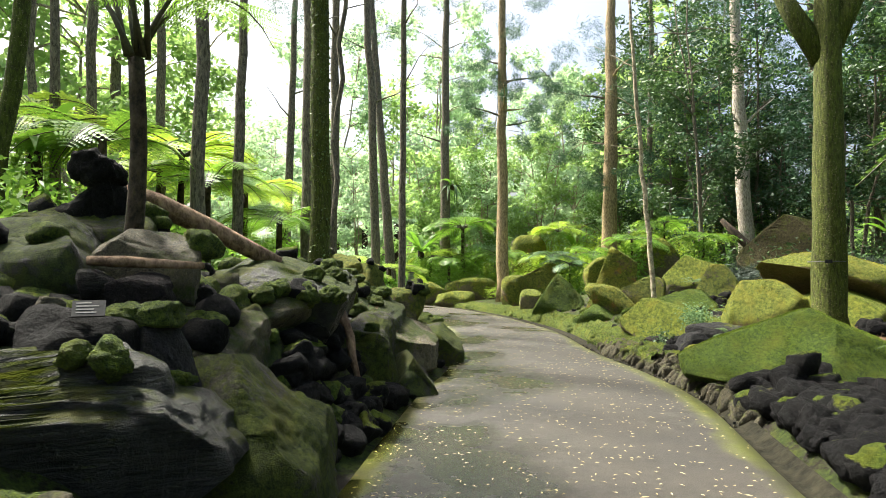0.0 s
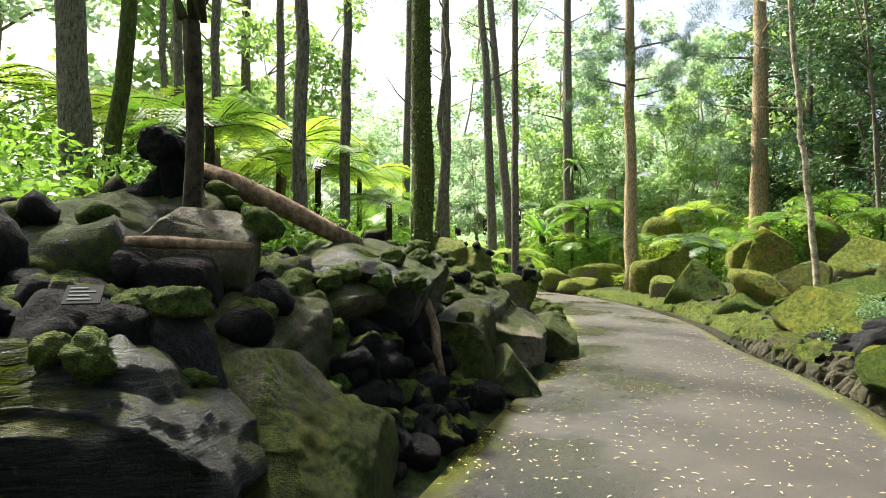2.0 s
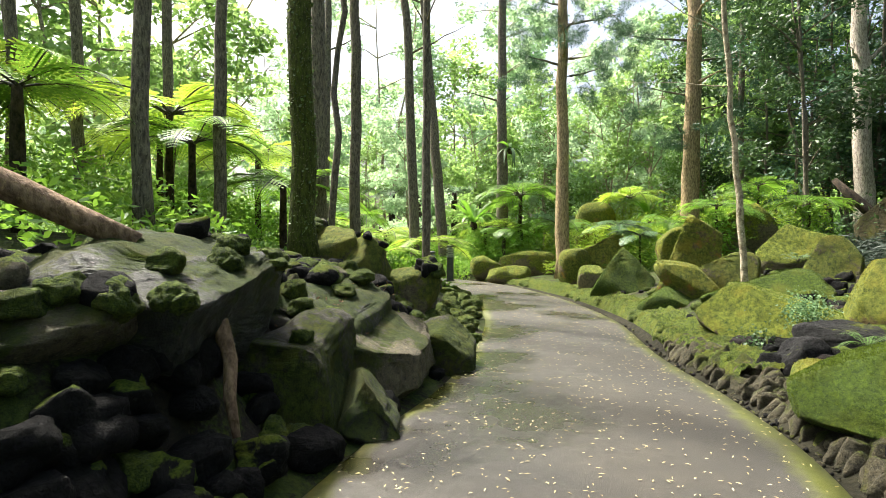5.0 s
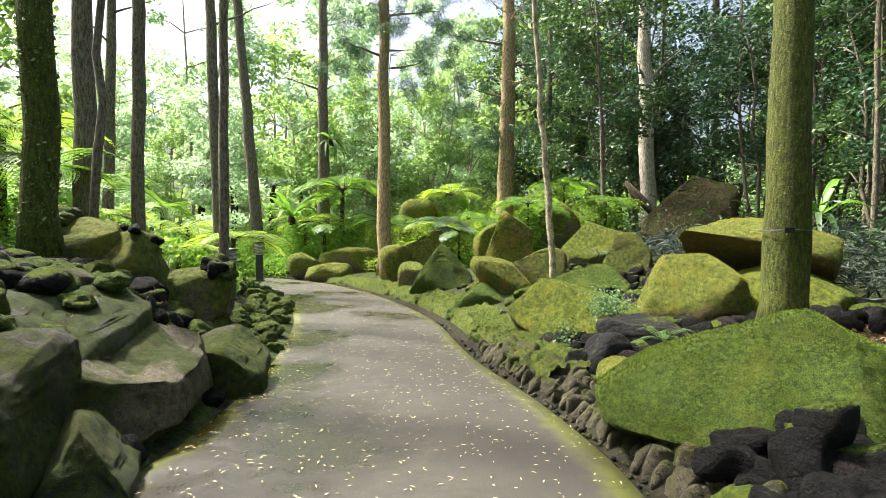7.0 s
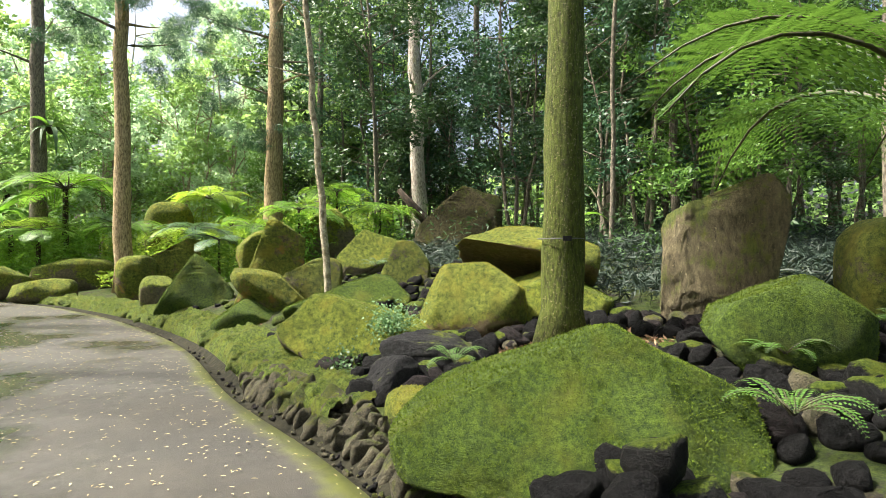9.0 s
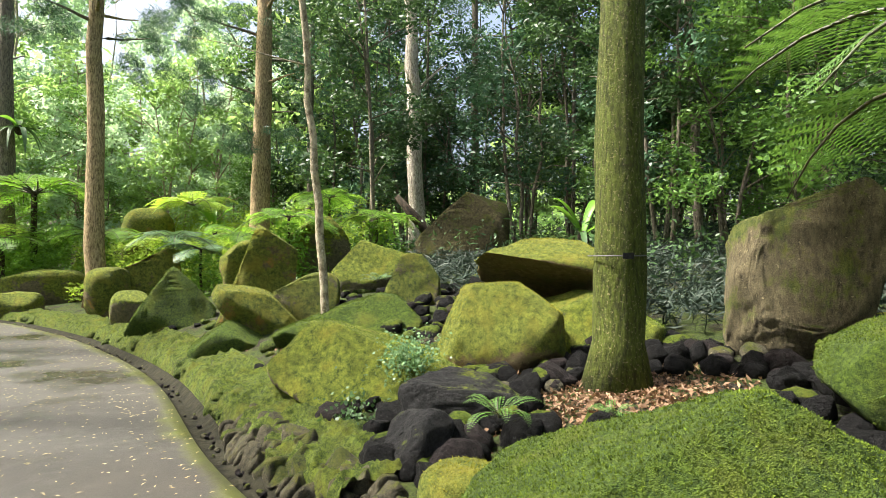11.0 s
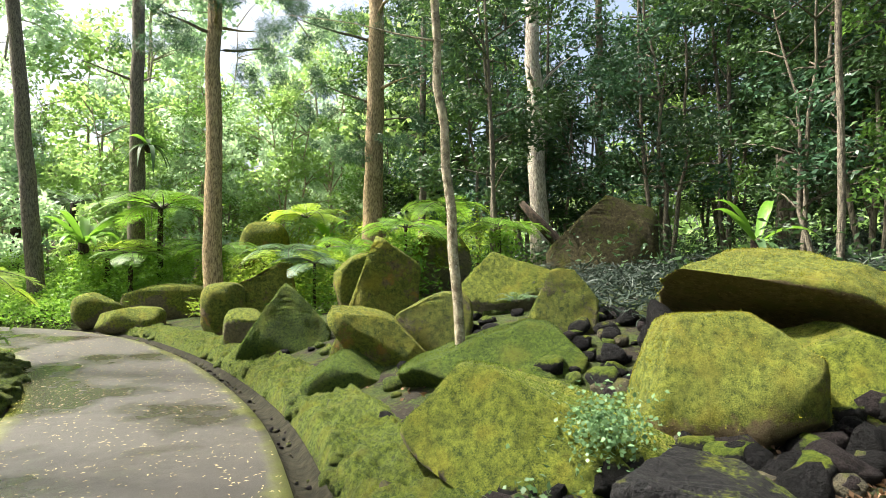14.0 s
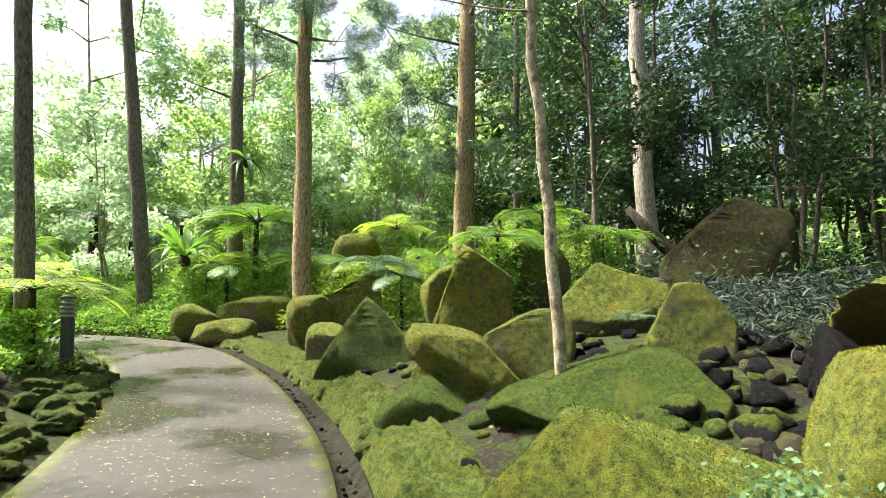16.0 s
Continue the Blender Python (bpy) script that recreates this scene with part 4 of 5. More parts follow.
bmesh.ops.create_cube(bm, size=1, matrix=Matrix.Diagonal((0.09, 0.008, 0.05, 1)))
part("tag", from_bm("tag", bm, M_PLAQUE), big, "small black name tag", pose(-0.12, -0.225, tie_z, 0, 0, -28))


def forest_tree(seed, leaf, length, width, count, h, stem_bark):
    """The parts of a bushy understory tree about h metres high."""
    rs = np.random.RandomState(seed)
    thing = empty("forest_tree", Matrix.Translation((0, 0, -50)))
    stems, balls = [], []
    for k in range(rs.randint(2, 4)):
        a = rs.uniform(0, 6.28)
        e = Vector((math.cos(a) * rs.uniform(0.2, 1.1), math.sin(a) * rs.uniform(0.2, 1.1), h * rs.uniform(0.75, 1)))
        pts = bend_points((rs.normal() * 0.08, rs.normal() * 0.08, -0.2), e, 8, 0.25, seed * 5 + k)
        stems.append((pts, [0.055 * (1 - 0.1 * i) for i in range(9)]))
        for i in range(2, 9):
            for _ in range(2):
                b = rs.uniform(0, 6.28)
                ln = rs.uniform(0.5, 1.5)
                q = pts[i] + Vector((math.cos(b) * ln, math.sin(b) * ln, rs.uniform(0.0, 0.7)))
                stems.append(([pts[i], pts[i].lerp(q, 0.5) + Vector((0, 0, 0.08)), q], [0.022, 0.014, 0.006]))
                balls.append((q.x, q.y, q.z, rs.uniform(0.28, 0.62)))
    part("trunk", tubes("trunk", stems, stem_bark, 5), thing)
    part("crown", quads("crown", leaf_quads(rs, clumps(rs, count, balls), length, width, 0.25), leaf), thing)
    return tagged(thing, "bushy forest tree with thin stems and small leaves", "tree", "forest trees")


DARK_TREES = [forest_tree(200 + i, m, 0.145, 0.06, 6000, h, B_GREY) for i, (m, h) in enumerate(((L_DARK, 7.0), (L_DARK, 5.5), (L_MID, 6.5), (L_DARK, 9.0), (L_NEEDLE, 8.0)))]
# Leaves and stems are paled to stand in for haze.
LIGHT_TREES = [forest_tree(220 + i, m, 0.19, 0.09, 4200, h, B_SLIM) for i, (m, h) in enumerate(((L_BRIGHT, 6.5), (L_HAZED, 8.0), (L_BRIGHT, 5.0), (L_HAZED, 6.0)))]
rs = np.random.RandomState(5)


def plant(kinds, x, y, scale):
    k = kinds[rs.randint(len(kinds))]
    ob = copy_thing(k, pose(x, y, land(x, y) - 0.05, 0, 0, rs.uniform(0, 360)))
    ob.scale = (scale, scale, scale * rs.uniform(0.9, 1.15))
    return ob


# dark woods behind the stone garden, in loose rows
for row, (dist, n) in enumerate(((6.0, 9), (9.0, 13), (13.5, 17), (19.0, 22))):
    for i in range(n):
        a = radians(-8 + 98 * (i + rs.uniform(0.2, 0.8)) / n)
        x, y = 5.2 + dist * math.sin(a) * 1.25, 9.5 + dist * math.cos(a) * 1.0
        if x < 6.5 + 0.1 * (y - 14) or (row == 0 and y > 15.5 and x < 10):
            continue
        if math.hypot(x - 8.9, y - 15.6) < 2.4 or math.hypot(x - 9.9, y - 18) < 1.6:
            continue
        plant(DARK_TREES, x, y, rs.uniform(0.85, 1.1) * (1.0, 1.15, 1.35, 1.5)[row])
# light woods beyond the path's end and behind the rock bank, haze coloured in
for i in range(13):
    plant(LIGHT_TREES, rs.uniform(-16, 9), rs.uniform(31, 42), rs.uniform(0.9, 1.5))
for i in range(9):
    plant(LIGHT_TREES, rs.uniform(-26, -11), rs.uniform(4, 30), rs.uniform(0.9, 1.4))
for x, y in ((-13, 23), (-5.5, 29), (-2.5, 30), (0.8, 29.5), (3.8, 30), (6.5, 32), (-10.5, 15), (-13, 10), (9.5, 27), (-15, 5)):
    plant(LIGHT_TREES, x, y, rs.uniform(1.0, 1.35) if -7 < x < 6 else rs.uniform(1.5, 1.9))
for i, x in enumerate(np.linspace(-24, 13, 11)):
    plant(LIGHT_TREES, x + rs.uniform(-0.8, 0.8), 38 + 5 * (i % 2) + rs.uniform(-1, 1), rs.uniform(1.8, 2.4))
for x, y in ((4.0, 29), (7.5, 28.5), (10, 30), (1.5, 31), (13, 27), (17, 24)):
    plant(DARK_TREES[2:3] + LIGHT_TREES[:1], x, y, 1.1)
for k in DARK_TREES + LIGHT_TREES:
    for o in (*k.children, k):
        bpy.data.objects.remove(o)
# woods that close the place behind the camera and far round it
far = np.random.RandomState(8)
ang = far.uniform(0, 6.28, 60000)
rad = far.uniform(46, 62, 60000)
hgt = far.uniform(0, 1, 60000) ** 1.3 * (12 + 4 * np.sin(ang * 5) + 2.5 * np.sin(ang * 17))
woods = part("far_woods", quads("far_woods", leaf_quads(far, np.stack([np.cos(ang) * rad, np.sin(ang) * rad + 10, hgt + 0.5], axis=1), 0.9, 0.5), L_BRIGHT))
tagged(woods, "far woods behind the garden in haze-paled green", "woods", kind="stuff")


# ---- lava stones, moss cushions, kerbs ----
LAVA = [rock_mesh("lava_rock", 400 + i, (1, rs.uniform(0.75, 1), rs.uniform(0.65, 0.9)), m, 3, planes=10, rough=0.17, crisp=0.95) for i, m in enumerate((M_LAVA, M_LAVA, M_LAVA_MOSS, M_LAVA, M_PURPLE, M_LAVA_MOSS, M_LAVA, M_KERB))]
LAVA_LABEL = ["rough black lava stone in the stone garden"] * 2 + ["black lava stone with a cap of moss"] + ["rough black lava stone in the stone garden"] + ["purple grey lava stone in the garden", "black lava stone with a cap of moss", "rough black lava stone in the stone garden", "small brown stone with moss"]
CUSHIONS = [rock_mesh("moss_cushion", 430 + i, (1, 0.9, 0.72), M_CUSHION, 4, planes=3, rough=0.24, boxy=0.9) for i in range(4)]


COARSE = {}
for i, me in enumerate(LAVA):
    COARSE[me.name] = rock_mesh("lava_rock", 460 + i, (1, 0.85, 0.75), me.materials[0], 2, planes=9, rough=0.12, crisp=1.0)
for i, me in enumerate(CUSHIONS):
    COARSE[me.name] = rock_mesh("moss_cushion", 470 + i, (1, 0.9, 0.75), M_CUSHION, 2, planes=2, rough=0.13, boxy=0.95)
STONES, MOSSES = [], []


def stone(x, y, size, kind=None, lift=0.18, z=None):
    k = rs.randint(len(LAVA)) if kind is None else kind
    m = pose(x, y, (land(x, y) if z is None else z) + lift * size, rs.uniform(-25, 25), rs.uniform(-25, 25), rs.uniform(0, 360))
    STONES.append((beside(x, y)[0] - size * 2 + 0.1 * max(0, y - 9), m @ Matrix.Scale(size, 4), LAVA[k], LAVA_LABEL[k]))


def cushion(x, y, size, z=None, lift=0.2):
    m = pose(x, y, (land(x, y) if z is None else z) + lift * size, 0, 0, rs.uniform(0, 360))
    MOSSES.append((beside(x, y)[0] - size * 3 + 0.1 * max(0, y - 9), m @ Matrix.Diagonal((size, size, size * rs.uniform(0.8, 1.1), 1)), CUSHIONS[rs.randint(4)], "soft green cushion of moss among the stones"))


def lay(items, name, category, group, rest_name, rest_label):
    """The 290 pieces nearest to the path are things of their own, the rest is one heap."""
    items.sort(key=lambda q: q[0])
    for _, m, me, label in items[:290]:
        tagged(part(name, me, m=m), label, category, group)
    mats, verts, faces, slot = [], [], [], []
    base = 0
    for _, m, me, _ in items[290:]:
        me = COARSE[me.name]
        if me.materials[0] not in mats:
            mats.append(me.materials[0])
        co = np.empty(len(me.vertices) * 3, dtype=np.float32)
        me.vertices.foreach_get("co", co)
        mm = np.array(m)
        verts.append(co.reshape(-1, 3) @ mm[:3, :3].T + mm[:3, 3])
        idx = np.empty(len(me.polygons) * 3, dtype=np.int32)
        me.polygons.foreach_get("vertices", idx)
        faces.append(idx.reshape(-1, 3) + base)
        slot += [mats.index(me.materials[0])] * len(me.polygons)
        base += len(me.vertices)
    if not verts:
        return
    heap = raw(rest_name, np.concatenate(verts).tolist(), np.concatenate(faces).tolist(), mats[0])
    for extra in mats[1:]:
        heap.materials.append(extra)
    heap.polygons.foreach_set("material_index", slot)
    tagged(part(rest_name, heap), rest_label, category, kind="stuff")


# bed of lava stones round the stout tree
for _ in range(760):
    x, y = rs.uniform(2.9, 8.4), rs.uniform(2.6, 9.3)
    s, side, py = beside(x, y)
    if side < 0 or s < 0.75 or (x - 5.1) ** 2 + (y - 7.6) ** 2 < 0.55 or (x > 6.9 and y > 8):
        continue
    stone(x, y, rs.uniform(0.15, 0.36), int(rs.choice([0, 1, 3, 6, 0, 6, 2, 4, 5, 7])))
for _ in range(210):
    y = rs.uniform(1.6, 5.6)
    i = int(np.argmin(np.abs(TRACK[:, 1] - y)))
    stone(TRACK[i, 0] + TRACK[i, 2] + rs.uniform(0.36, 1.2), y, rs.uniform(0.18, 0.4), int(rs.choice([0, 1, 3, 6, 0, 1, 2])), 0.25)
for x, y, z0, s in ((3.12, 5.15, 0.15, 0.36), (3.42, 4.85, 0.1, 0.38), (2.95, 4.75, 0.1, 0.36), (3.0, 5.35, 0.0, 0.36), (3.3, 5.2, 0.33, 0.34), (3.75, 4.95, 0.12, 0.36), (3.0, 4.3, 0.1, 0.36), (3.5, 4.3, 0.15, 0.36), (2.75, 4.5, 0.02, 0.34), (2.72, 5.0, 0.0, 0.34)):
    stone(x, y, s, int(rs.choice([0, 1, 3, 6, 2])), 0.3, z0)
# stones in the gaps between the boulders
for _ in range(120):
    x, y = rs.uniform(4.3, 6.4), rs.uniform(9.0, 12.6)
    stone(x, y, rs.uniform(0.14, 0.34))
for _ in range(150):
    x, y = rs.uniform(2.4, 6.6), rs.uniform(9.6, 15.5)
    if beside(x, y)[0] > 0.75:
        if rs.uniform() < 0.5:
            stone(x, y, rs.uniform(0.08, 0.22))
        else:
            cushion(x, y, rs.uniform(0.1, 0.26), lift=0.1)
for _ in range(26):
    x, y = rs.uniform(2.75, 4.2), rs.uniform(7.6, 9.1)
    if beside(x, y)[0] > 0.7:
        stone(x, y, rs.uniform(0.12, 0.28))
# the rock bank: stones piled up the slope, with moss cushions
laid = 0
while laid < 420:
    y, s = rs.uniform(1.4, 9.6), rs.uniform(0.12, 2.6)
    i = int(np.argmin(np.abs(TRACK[:, 1] - y)))
    x = TRACK[i, 0] - TRACK[i, 2] - s
    z0, flat = drop(x, y)
    open_top = z0 - land(x, y) > 0.12
    if math.hypot(x + 1.6, y - 2.15) < 0.33 or math.hypot(x + 1.65, y - 5.1) < 0.75:
        continue
    if flat < 0.55 or (open_top and (y < 2.1 or z0 < 0.85 or noise.noise(Vector((x * 1.3, y * 1.3, 5))) < 0.02)):
        continue
    laid += 1
    if rs.uniform() < 0.6:
        stone(x, y, rs.uniform(0.13, 0.34), int(rs.choice([0, 1, 2, 3, 5, 6, 6, 7])), 0.18, z0)
    else:
        cushion(x, y, rs.uniform(0.14, 0.3), z0, 0.12)
for x, y, z0, s in ((-1.47, 2.56, 1.0, 0.26), (-1.39, 2.03, 0.94, 0.2), (-1.52, 2.0, 0.96, 0.16), (-2.0, 2.72, 1.14, 0.28), (-2.2, 2.66, 1.14, 0.24), (-2.35, 2.8, 1.18, 0.26), (-1.62, 2.5, 1.05, 0.24), (-1.31, 2.48, 0.93, 0.15), (-1.78, 3.62, 1.2, 0.3), (-1.6, 3.8, 1.17, 0.3), (-1.45, 4.0, 1.12, 0.24), (-1.9, 3.9, 1.22, 0.26), (-2.5, 3.1, 1.3, 0.25), (-0.79, 3.77, 0.3, 0.18), (-1.04, 3.84, 0.36, 0.2), (-1.16, 3.32, 0.55, 0.2), (-1.16, 3.6, 0.6, 0.22), (-1.06, 3.68, 0.8, 0.2), (-1.0, 4.06, 0.8, 0.24), (-1.2, 4.2, 0.9, 0.2), (-1.25, 4.65, 0.95, 0.2), (-1.15, 5.1, 0.9, 0.22), (-1.25, 5.35, 0.95, 0.24), (-1.12, 5.6, 0.84, 0.2), (-0.88, 5.62, 0.8, 0.17), (-1.15, 6.2, 0.85, 0.25), (-1.3, 6.4, 1.0, 0.28), (-1.94, 6.7, 0.95, 0.26), (-1.0, 6.5, 0.75, 0.2), (-1.5, 6.2, 1.1, 0.28), (-1.05, 7.5, 0.8, 0.26)):
    cushion(x, y, s, drop(x, y)[0], 0.15)
for _ in range(46):
    y = rs.uniform(3.4, 5.3)
    i = int(np.argmin(np.abs(TRACK[:, 1] - y)))
    stone(TRACK[i, 0] - TRACK[i, 2] - rs.uniform(0.12, 0.75), y, rs.uniform(0.2, 0.36), int(rs.choice([0, 1, 3, 6, 6, 5])), 0.3)
for _ in range(40):
    y, s = rs.uniform(1.5, 9.5), rs.uniform(0.5, 2.2)
    i = int(np.argmin(np.abs(TRACK[:, 1] - y)))
    cushion(TRACK[i, 0] - TRACK[i, 2] - s, y, rs.uniform(0.15, 0.36))
# mossy border stones further along the path
for _ in range(120):
    i = rs.randint(int(np.argmin(np.abs(TRACK[:, 1] - 8.6))), int(np.argmin(np.abs(TRACK[:, 1] - 18))))
    s = rs.uniform(0.08, 0.75)
    x, y = TRACK[i, 0] - TRACK[i, 2] - s, TRACK[i, 1] + rs.uniform(-0.2, 0.2)
    cushion(x, y, rs.uniform(0.18, 0.36), lift=0.25)
for x, y, s in ((-1.15, 10.6, 0.7), (-1.3, 11.4, 0.6), (-1.9, 11.0, 0.8), (-1.7, 12.3, 0.7), (-1.8, 13.6, 0.8), (-2.2, 14.6, 0.7), (-1.6, 14.2, 0.5)):
    stone(x, y, s, 7, 0.2)
# moss along the gutter
for _ in range(120):
    i = rs.randint(int(np.argmin(np.abs(TRACK[:, 1] - 8.2))), int(np.argmin(np.abs(TRACK[:, 1] - 21))))
    s = 0.3 + abs(rs.normal()) * 0.36
    d = TRACK[i + 1, :2] - TRACK[i, :2]
    d = d / np.linalg.norm(d)
    x, y = TRACK[i, 0] + d[1] * (TRACK[i, 2] + s) + rs.uniform(-0.1, 0.1), TRACK[i, 1] - d[0] * (TRACK[i, 2] + s) + rs.uniform(-0.15, 0.15)
    cushion(x, y, rs.uniform(0.10, 0.24), lift=0.12)

c_v, c_f = [], []
c_i = np.arange(int(np.argmin(np.abs(TRACK[:, 1] - 7.6))), int(np.argmin(np.abs(TRACK[:, 1] - 22))), 0.08)
C_N = 46
for u in c_i:
    i = int(u)
    a = TRACK[i] * (1 - u + i) + TRACK[i + 1] * (u - i)
    d = TRACK[i + 1, :2] - TRACK[i, :2]
    d = d / np.linalg.norm(d)
    for k in range(C_N):
        s = a[2] + 0.2 + 0.9 * k / (C_N - 1)
        x, y = a[0] + d[1] * s, a[1] - d[0] * s
        p = Vector((x, y, 0))
        lump = 0.075 * (1 - abs(noise.noise(p * 6))) ** 3 + 0.035 * (1 - 2 * abs(noise.noise(p * 15))) + 0.016 * noise.noise(p * 38)
        rim = min(1, k / 7, (C_N - 1 - k) / 10)
        c_v.append((x, y, land(x, y) + (lump + 0.025 * noise.noise(p * 2.3) + 0.02) * rim - 0.05 * (1 - rim)))
for j in range(len(c_i) - 1):
    for k in range(C_N - 1):
        q = j * C_N + k
        c_f.append((q, q + 1, q + C_N + 1, q + C_N))
tagged(part("moss_carpet", raw("moss_carpet", c_v, c_f, M_CARPET)), "lumpy carpet of green moss along the gutter", "moss", kind="stuff")
# grit washed into the gutter
for _ in range(420):
    i = rs.randint(int(np.argmin(np.abs(TRACK[:, 1] - 5))), int(np.argmin(np.abs(TRACK[:, 1] - 20))))
    d = TRACK[i + 1, :2] - TRACK[i, :2]
    d = d / np.linalg.norm(d)
    s, al = TRACK[i, 2] + rs.uniform(0.05, 0.3), rs.uniform(0, 0.4)
    stone(TRACK[i, 0] + d[1] * s + d[0] * al, TRACK[i, 1] - d[0] * s + d[1] * al, rs.uniform(0.015, 0.06), int(rs.choice([0, 4, 7, 7, 7])), 0.2, -0.07)

lay(STONES, "lava_rock", "stone", "lava stones", "lava_stones", "scattered rough black lava stones")
lay(MOSSES, "moss_cushion", "moss", "moss cushions", "moss_patches", "patches of soft green moss")


# ---- fallen wood ----
def wood(name, points, radii, label):
    ob = part(name, tube(name, points, radii, B_DARK if name == "fallen_trunk" else B_LOG, 14, 0.2, 3))
    return tagged(ob, label, "wood")


wood("log", [(-2.9, 4.25, 1.98), (-2.55, 4.42, 1.86), (-2.2, 4.62, 1.68), (-1.9, 4.8, 1.5), (-1.66, 4.95, 1.36)], [0.1, 0.098, 0.09, 0.08, 0.07], "long bare weathered log leaning on the rocks")
wood("stick", [(-2.12, 2.92, 1.345), (-1.95, 3.0, 1.34), (-1.78, 3.12, 1.33), (-1.6, 3.3, 1.32)], [0.03, 0.036, 0.03, 0.022], "short weathered stick on the rocks")
wood("driftwood", [(-1.1, 4.85, 1.03), (-1.02, 4.83, 0.86), (-0.94, 4.78, 0.7), (-0.9, 4.7, 0.52), (-0.83, 4.65, 0.32)], [0.055, 0.05, 0.042, 0.036, 0.022], "bent brown driftwood branch between the rocks")
wood("fallen_trunk", [(9.0, 16.95, 1.6), (8.6, 17.15, 2.1), (8.3, 17.35, 2.5), (7.97, 17.54, 2.95)], [0.15, 0.14, 0.12, 0.07], "dark leaning dead trunk among ferns")

# ---- plaque ----
plaque = empty("plaque", pose(-1.6, 2.19, 1.11, 42, 0, 32))
bm = bmesh.new()
bmesh.ops.create_cube(bm, size=1, matrix=Matrix.Diagonal((0.13, 0.1, 0.008, 1)))
part("plate", from_bm("plate", bm, M_PLAQUE), plaque)
bm = bmesh.new()
for k, w in enumerate((0.06, 0.09, 0.07, 0.08)):
    bmesh.ops.create_cube(bm, size=1, matrix=Matrix.Translation((-0.05 + w / 2, 0.032 - 0.02 * k, 0.005)) @ Matrix.Diagonal((w, 0.007, 0.002, 1)))
part("print", from_bm("print", bm, M_INK), plaque, "pale lines of small print")
tagged(plaque, "small black plaque with pale print on a lava stone", "sign")


# ---- path lights ----
def lathe(name, profile, material, sides=24):
    verts, faces = [], []
    for r, z in profile:
        verts += [(r * math.cos(2 * math.pi * k / sides), r * math.sin(2 * math.pi * k / sides), z) for k in range(sides)]
    for i in range(len(profile) - 1):
        for k in range(sides):
            k2 = (k + 1) % sides
            faces.append((i * sides + k, i * sides + k2, (i + 1) * sides + k2, (i + 1) * sides + k))
    faces.append(tuple(range(sides - 1, -1, -1)))
    faces.append(tuple((len(profile) - 1) * sides + k for k in range(sides)))
    return raw(name, verts, faces, material, False)


M_DIFF = plain_material("milky lamp glass", (0.5, 0.5, 0.48), (0.6, 0.6, 0.58), 10, 0.4)
M_STEEL = plain_material("grey metal louvre", (0.22, 0.23, 0.24), (0.3, 0.31, 0.32), 15, 0.4, 0.6)
bollard = empty("bollard_light", pose(-1.42, 12.99, min(land(-1.42, 12.99), 0.34) - 0.02))
part("post", lathe("post", [(0.115, 0), (0.115, 0.03), (0.085, 0.035), (0.085, 0.6)], M_METAL), bollard)
part("lamp_glass", lathe("lamp_glass", [(0.06, 0.6), (0.06, 0.86)], M_DIFF), bollard)
for k in range(4):
    part("louvre", lathe("louvre", [(0.085, 0.62 + k * 0.06), (0.105, 0.61 + k * 0.06), (0.105, 0.625 + k * 0.06), (0.07, 0.655 + k * 0.06)], M_STEEL), bollard)
part("cap", lathe("cap", [(0.1, 0.85), (0.1, 0.88), (0.07, 0.9)], M_METAL), bollard)
tagged(bollard, "dark grey louvred bollard light beside the path", "bollard light", "bollard lights")
copy_thing(bollard, pose(-1.5, 15.95, 0.42, 0, 0, 40))


# ---- ferns ----
def frond_mesh(seed, length, material, pairs=24, fine=8, arch=0.55, droop=0.75, width=0.26):
    """A fern frond along +x: a stalk and two rows of leaflets, each cut into smaller ones."""
    r = np.random.RandomState(seed)
    def at(u):
        return np.array([u * length * (1 - 0.15 * u), 0.04 * length * math.sin(u * 3 + seed), length * (arch * u - droop * u * u)])
    out = []
    for i in range(pairs):
        u = 0.16 + 0.83 * i / (pairs - 1)
        p = at(u)
        t = at(min(1, u + 0.02)) - at(u - 0.02)
        t /= np.linalg.norm(t)
        ln = length * width * (math.sin(math.pi * min(1, (u - 0.08) / 0.95) ** 0.75) ** 0.8 + 0.04)
        for sgn in (-1, 1):
            d = np.array([0.35, sgn, -0.10 + r.normal() * 0.06])
            d = d / np.linalg.norm(d)
            n = np.cross(t, d)
            for k in range(fine):
                w = (k + 0.5) / fine
                q = p + d * ln * w + np.array([0, 0, -0.18 * ln * w * w])
                sub = ln * (0.24 if fine < 9 else 0.19) * (1 - 0.8 * w) + 0.004
                for s2 in (-1, 1):
                    e = t * s2 * 0.9 + d * 0.5
                    e = e / np.linalg.norm(e)
                    wd = d * ln / fine * (0.42 if fine < 9 else 0.3)
                    out.append([q - wd, q + e * sub * 0.55 - wd * 0.6, q + e * sub, q + wd])
    me = quads("frond", np.array(out), material)
    return me, [at(u) for u in np.linspace(0, 1, 9)]


FRONDS = {}


def frond(material, form, seed):
    key = (material.name, form, seed)
    if key not in FRONDS:
        arch, droop, width, pairs, fine = {"wide": (0.5, 0.62, 0.24, 22, 5), "steep": (1.05, 0.95, 0.2, 30, 11), "small": (1.0, 0.9, 0.16, 17, 2), "flat": (0.34, 0.5, 0.26, 20, 5)}[form]
        me, line = frond_mesh(seed, 1.0, material, pairs, fine, arch, droop, width)
        FRONDS[key] = (me, tube("rachis", [Vector(p) for p in line], [0.011 * (1 - 0.1 * i) for i in range(9)], M_STALK, 5))
    return FRONDS[key]


